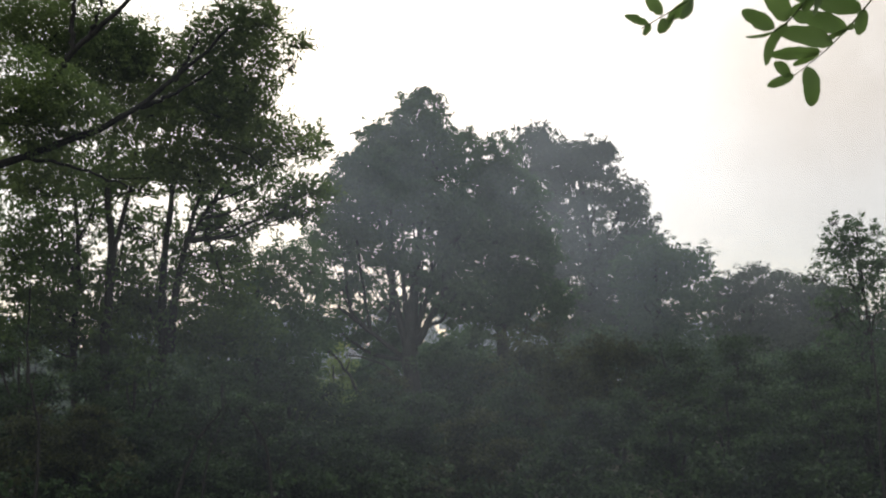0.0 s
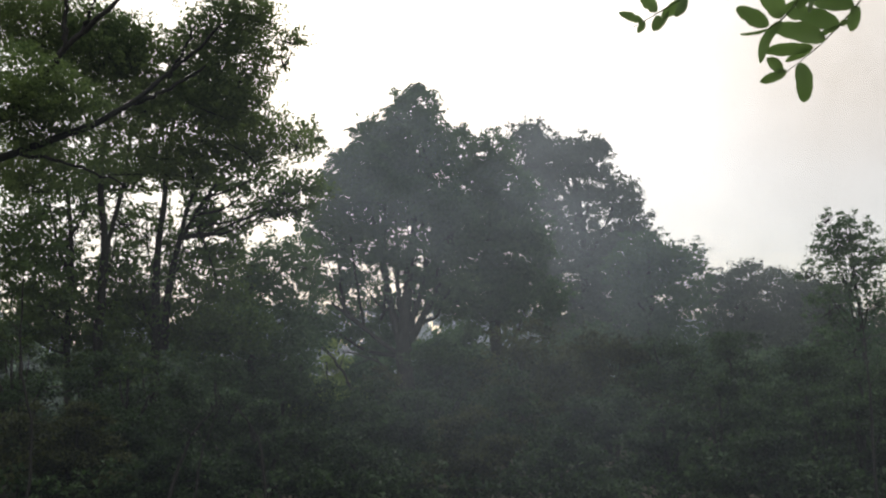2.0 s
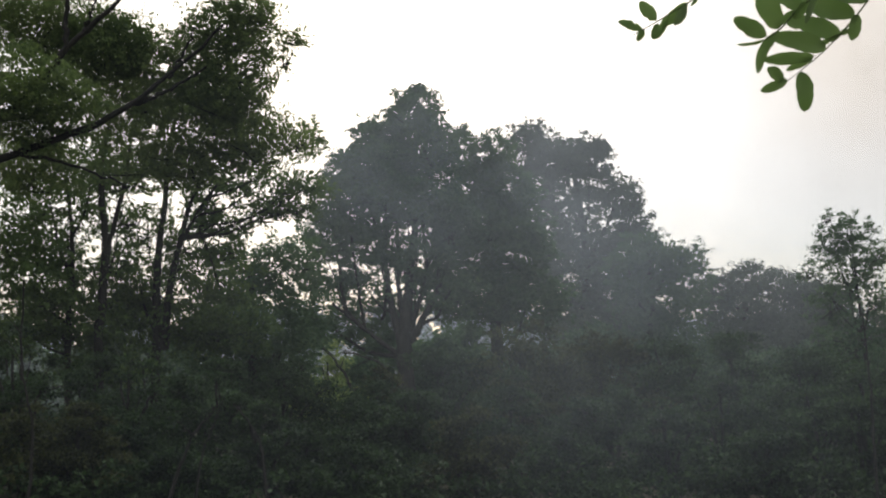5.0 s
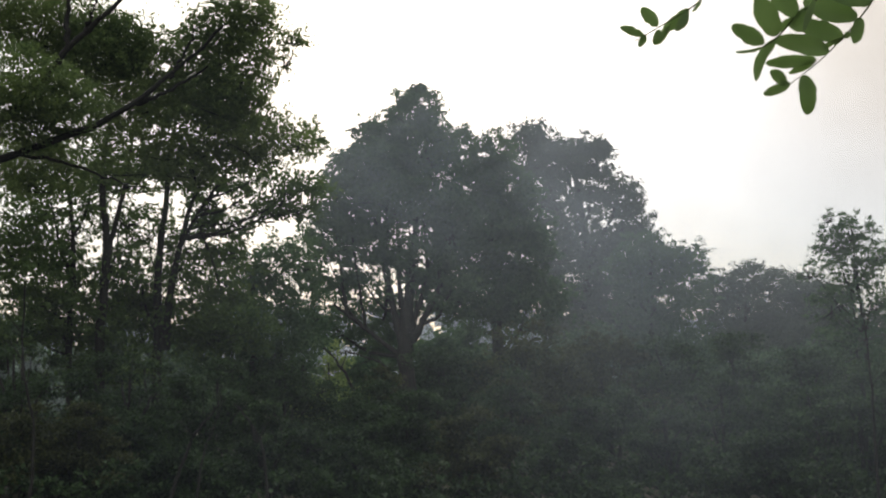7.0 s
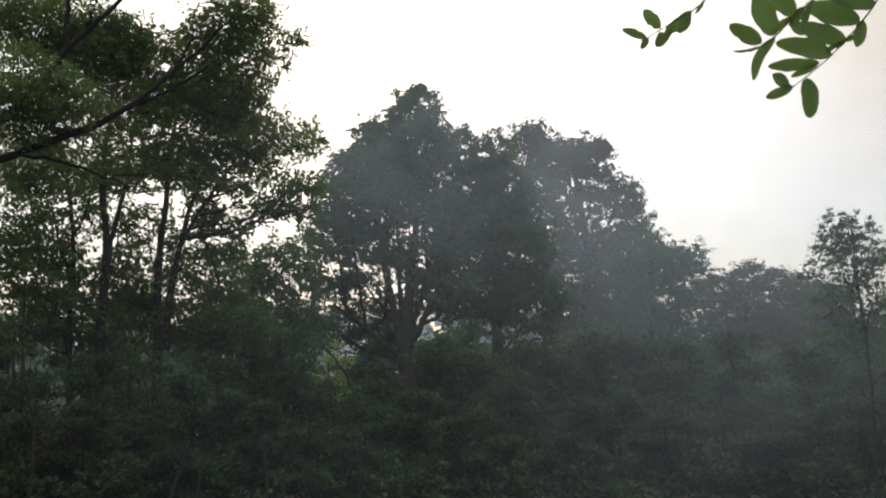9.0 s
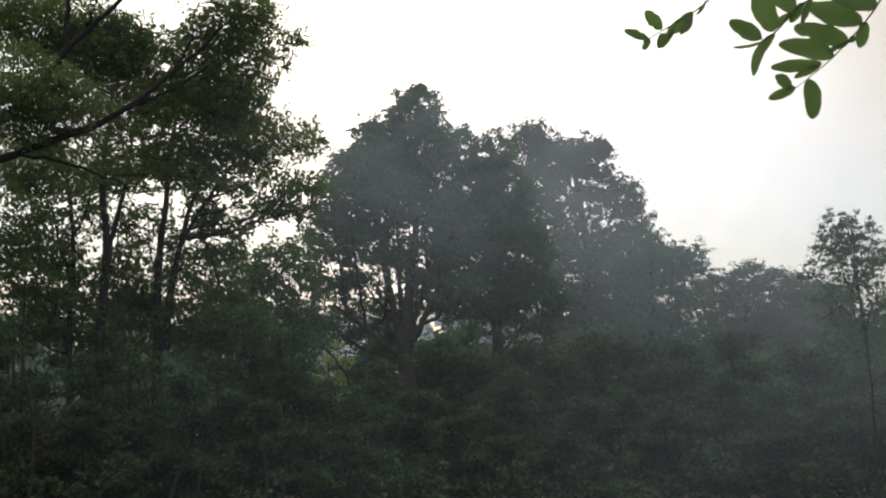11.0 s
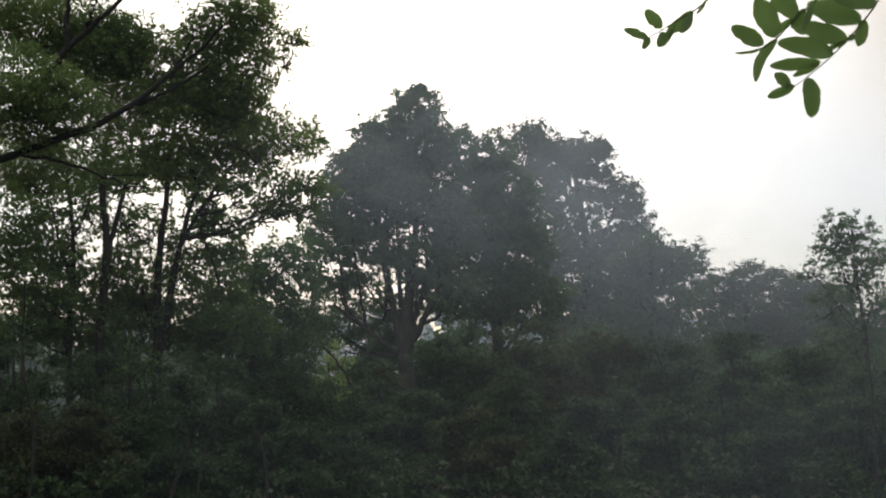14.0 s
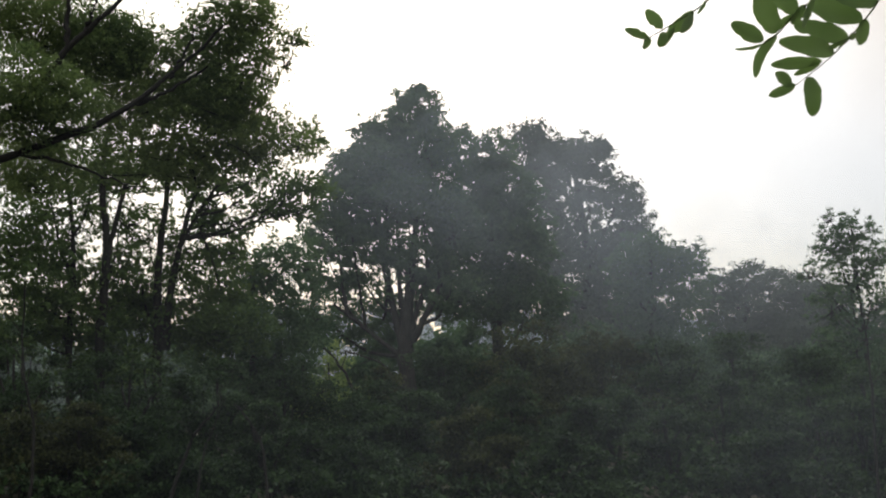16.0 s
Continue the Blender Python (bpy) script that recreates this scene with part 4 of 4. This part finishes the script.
# ---- what moves ----
def motions():
    step = 0.000487
    one, two, three = fronds
    sway_one = [(0, -6, -30), (0.5, -5, -30), (1, -3, -30), (1.5, -4, -31), (2, -5, -29), (2.5, -7, -29), (3, -7, -23), (3.5, -8, -18),
                (4.2, -8, -17), (6.5, -8, -6), (7, -7, -4), (7.5, -7, -6), (8, -5, -4), (8.5, -5, -1), (9, -3, 0), (11.5, 0, 2), (12.5, 0, 0),
                (14, 0, 0), (14.5, 1, 1), (15, 1, -3), (15.5, 1, 0), (16, 1, 0)]
    sway_two = [(0, 12, -34), (1, 14, -34), (1.5, 14, -35), (2.5, 13, -31), (3, 12, -26), (3.5, 11, -17), (4.2, 9, -16), (6.5, 3, -7), (7, 1, -2), (7.5, 0, -4), (8, 0, -3),
                (8.5, 0, -1), (9, -3, -3), (11.5, -3, -11), (12, -2, -4), (12.5, -2, -6), (13, -3, -8), (13.5, -4, -7), (14, 0, 0),
                (14.5, -3, -6), (15, -2, -1), (15.5, -2, -6), (16, 0, -7)]
    sway_three = [(0, -8, -25), (0.5, -9, -26), (1, -7, -26), (1.5, -6, -27), (2, -9, -27), (2.5, -9, -24), (3, -9, -20), (3.5, -9, -14),
                  (4.2, -10, -14), (6.5, -9, -3), (7, -7, -5), (7.5, -7, -5), (8, -6, -3), (8.5, -4, 0), (9, -3, 1), (11.5, 2, 3), (12.5, 0, 0),
                  (14, 0, 0), (14.5, 3, 1), (15, 0, -3), (15.5, 2, -2), (16, 2, -2)]
    for thing, sway in ((one, sway_one), (two, sway_two), (three, sway_three)):
        walk(thing, [(t, pose(dx * step, 0, -dy * step)) for t, dx, dy in sway])
    for bank, (vx, vz) in ((mist_oaks, (0.1, 0.02)), (mist_near, (0.15, -0.01)), (mist_left, (0.06, 0.0)), (mist_wood, (0.1, 0.0)), (smoke_high, (0.75, 0.3)), (smoke_behind, (0.75, 0.35)), (mist_drift, (0.62, 0.01))):
        x, y, z = bank.location
        walk(bank, [(t, pose(x + vx * t, y, z + vz * t)) for t in (0, 4, 8, 12, 16)])


motions()
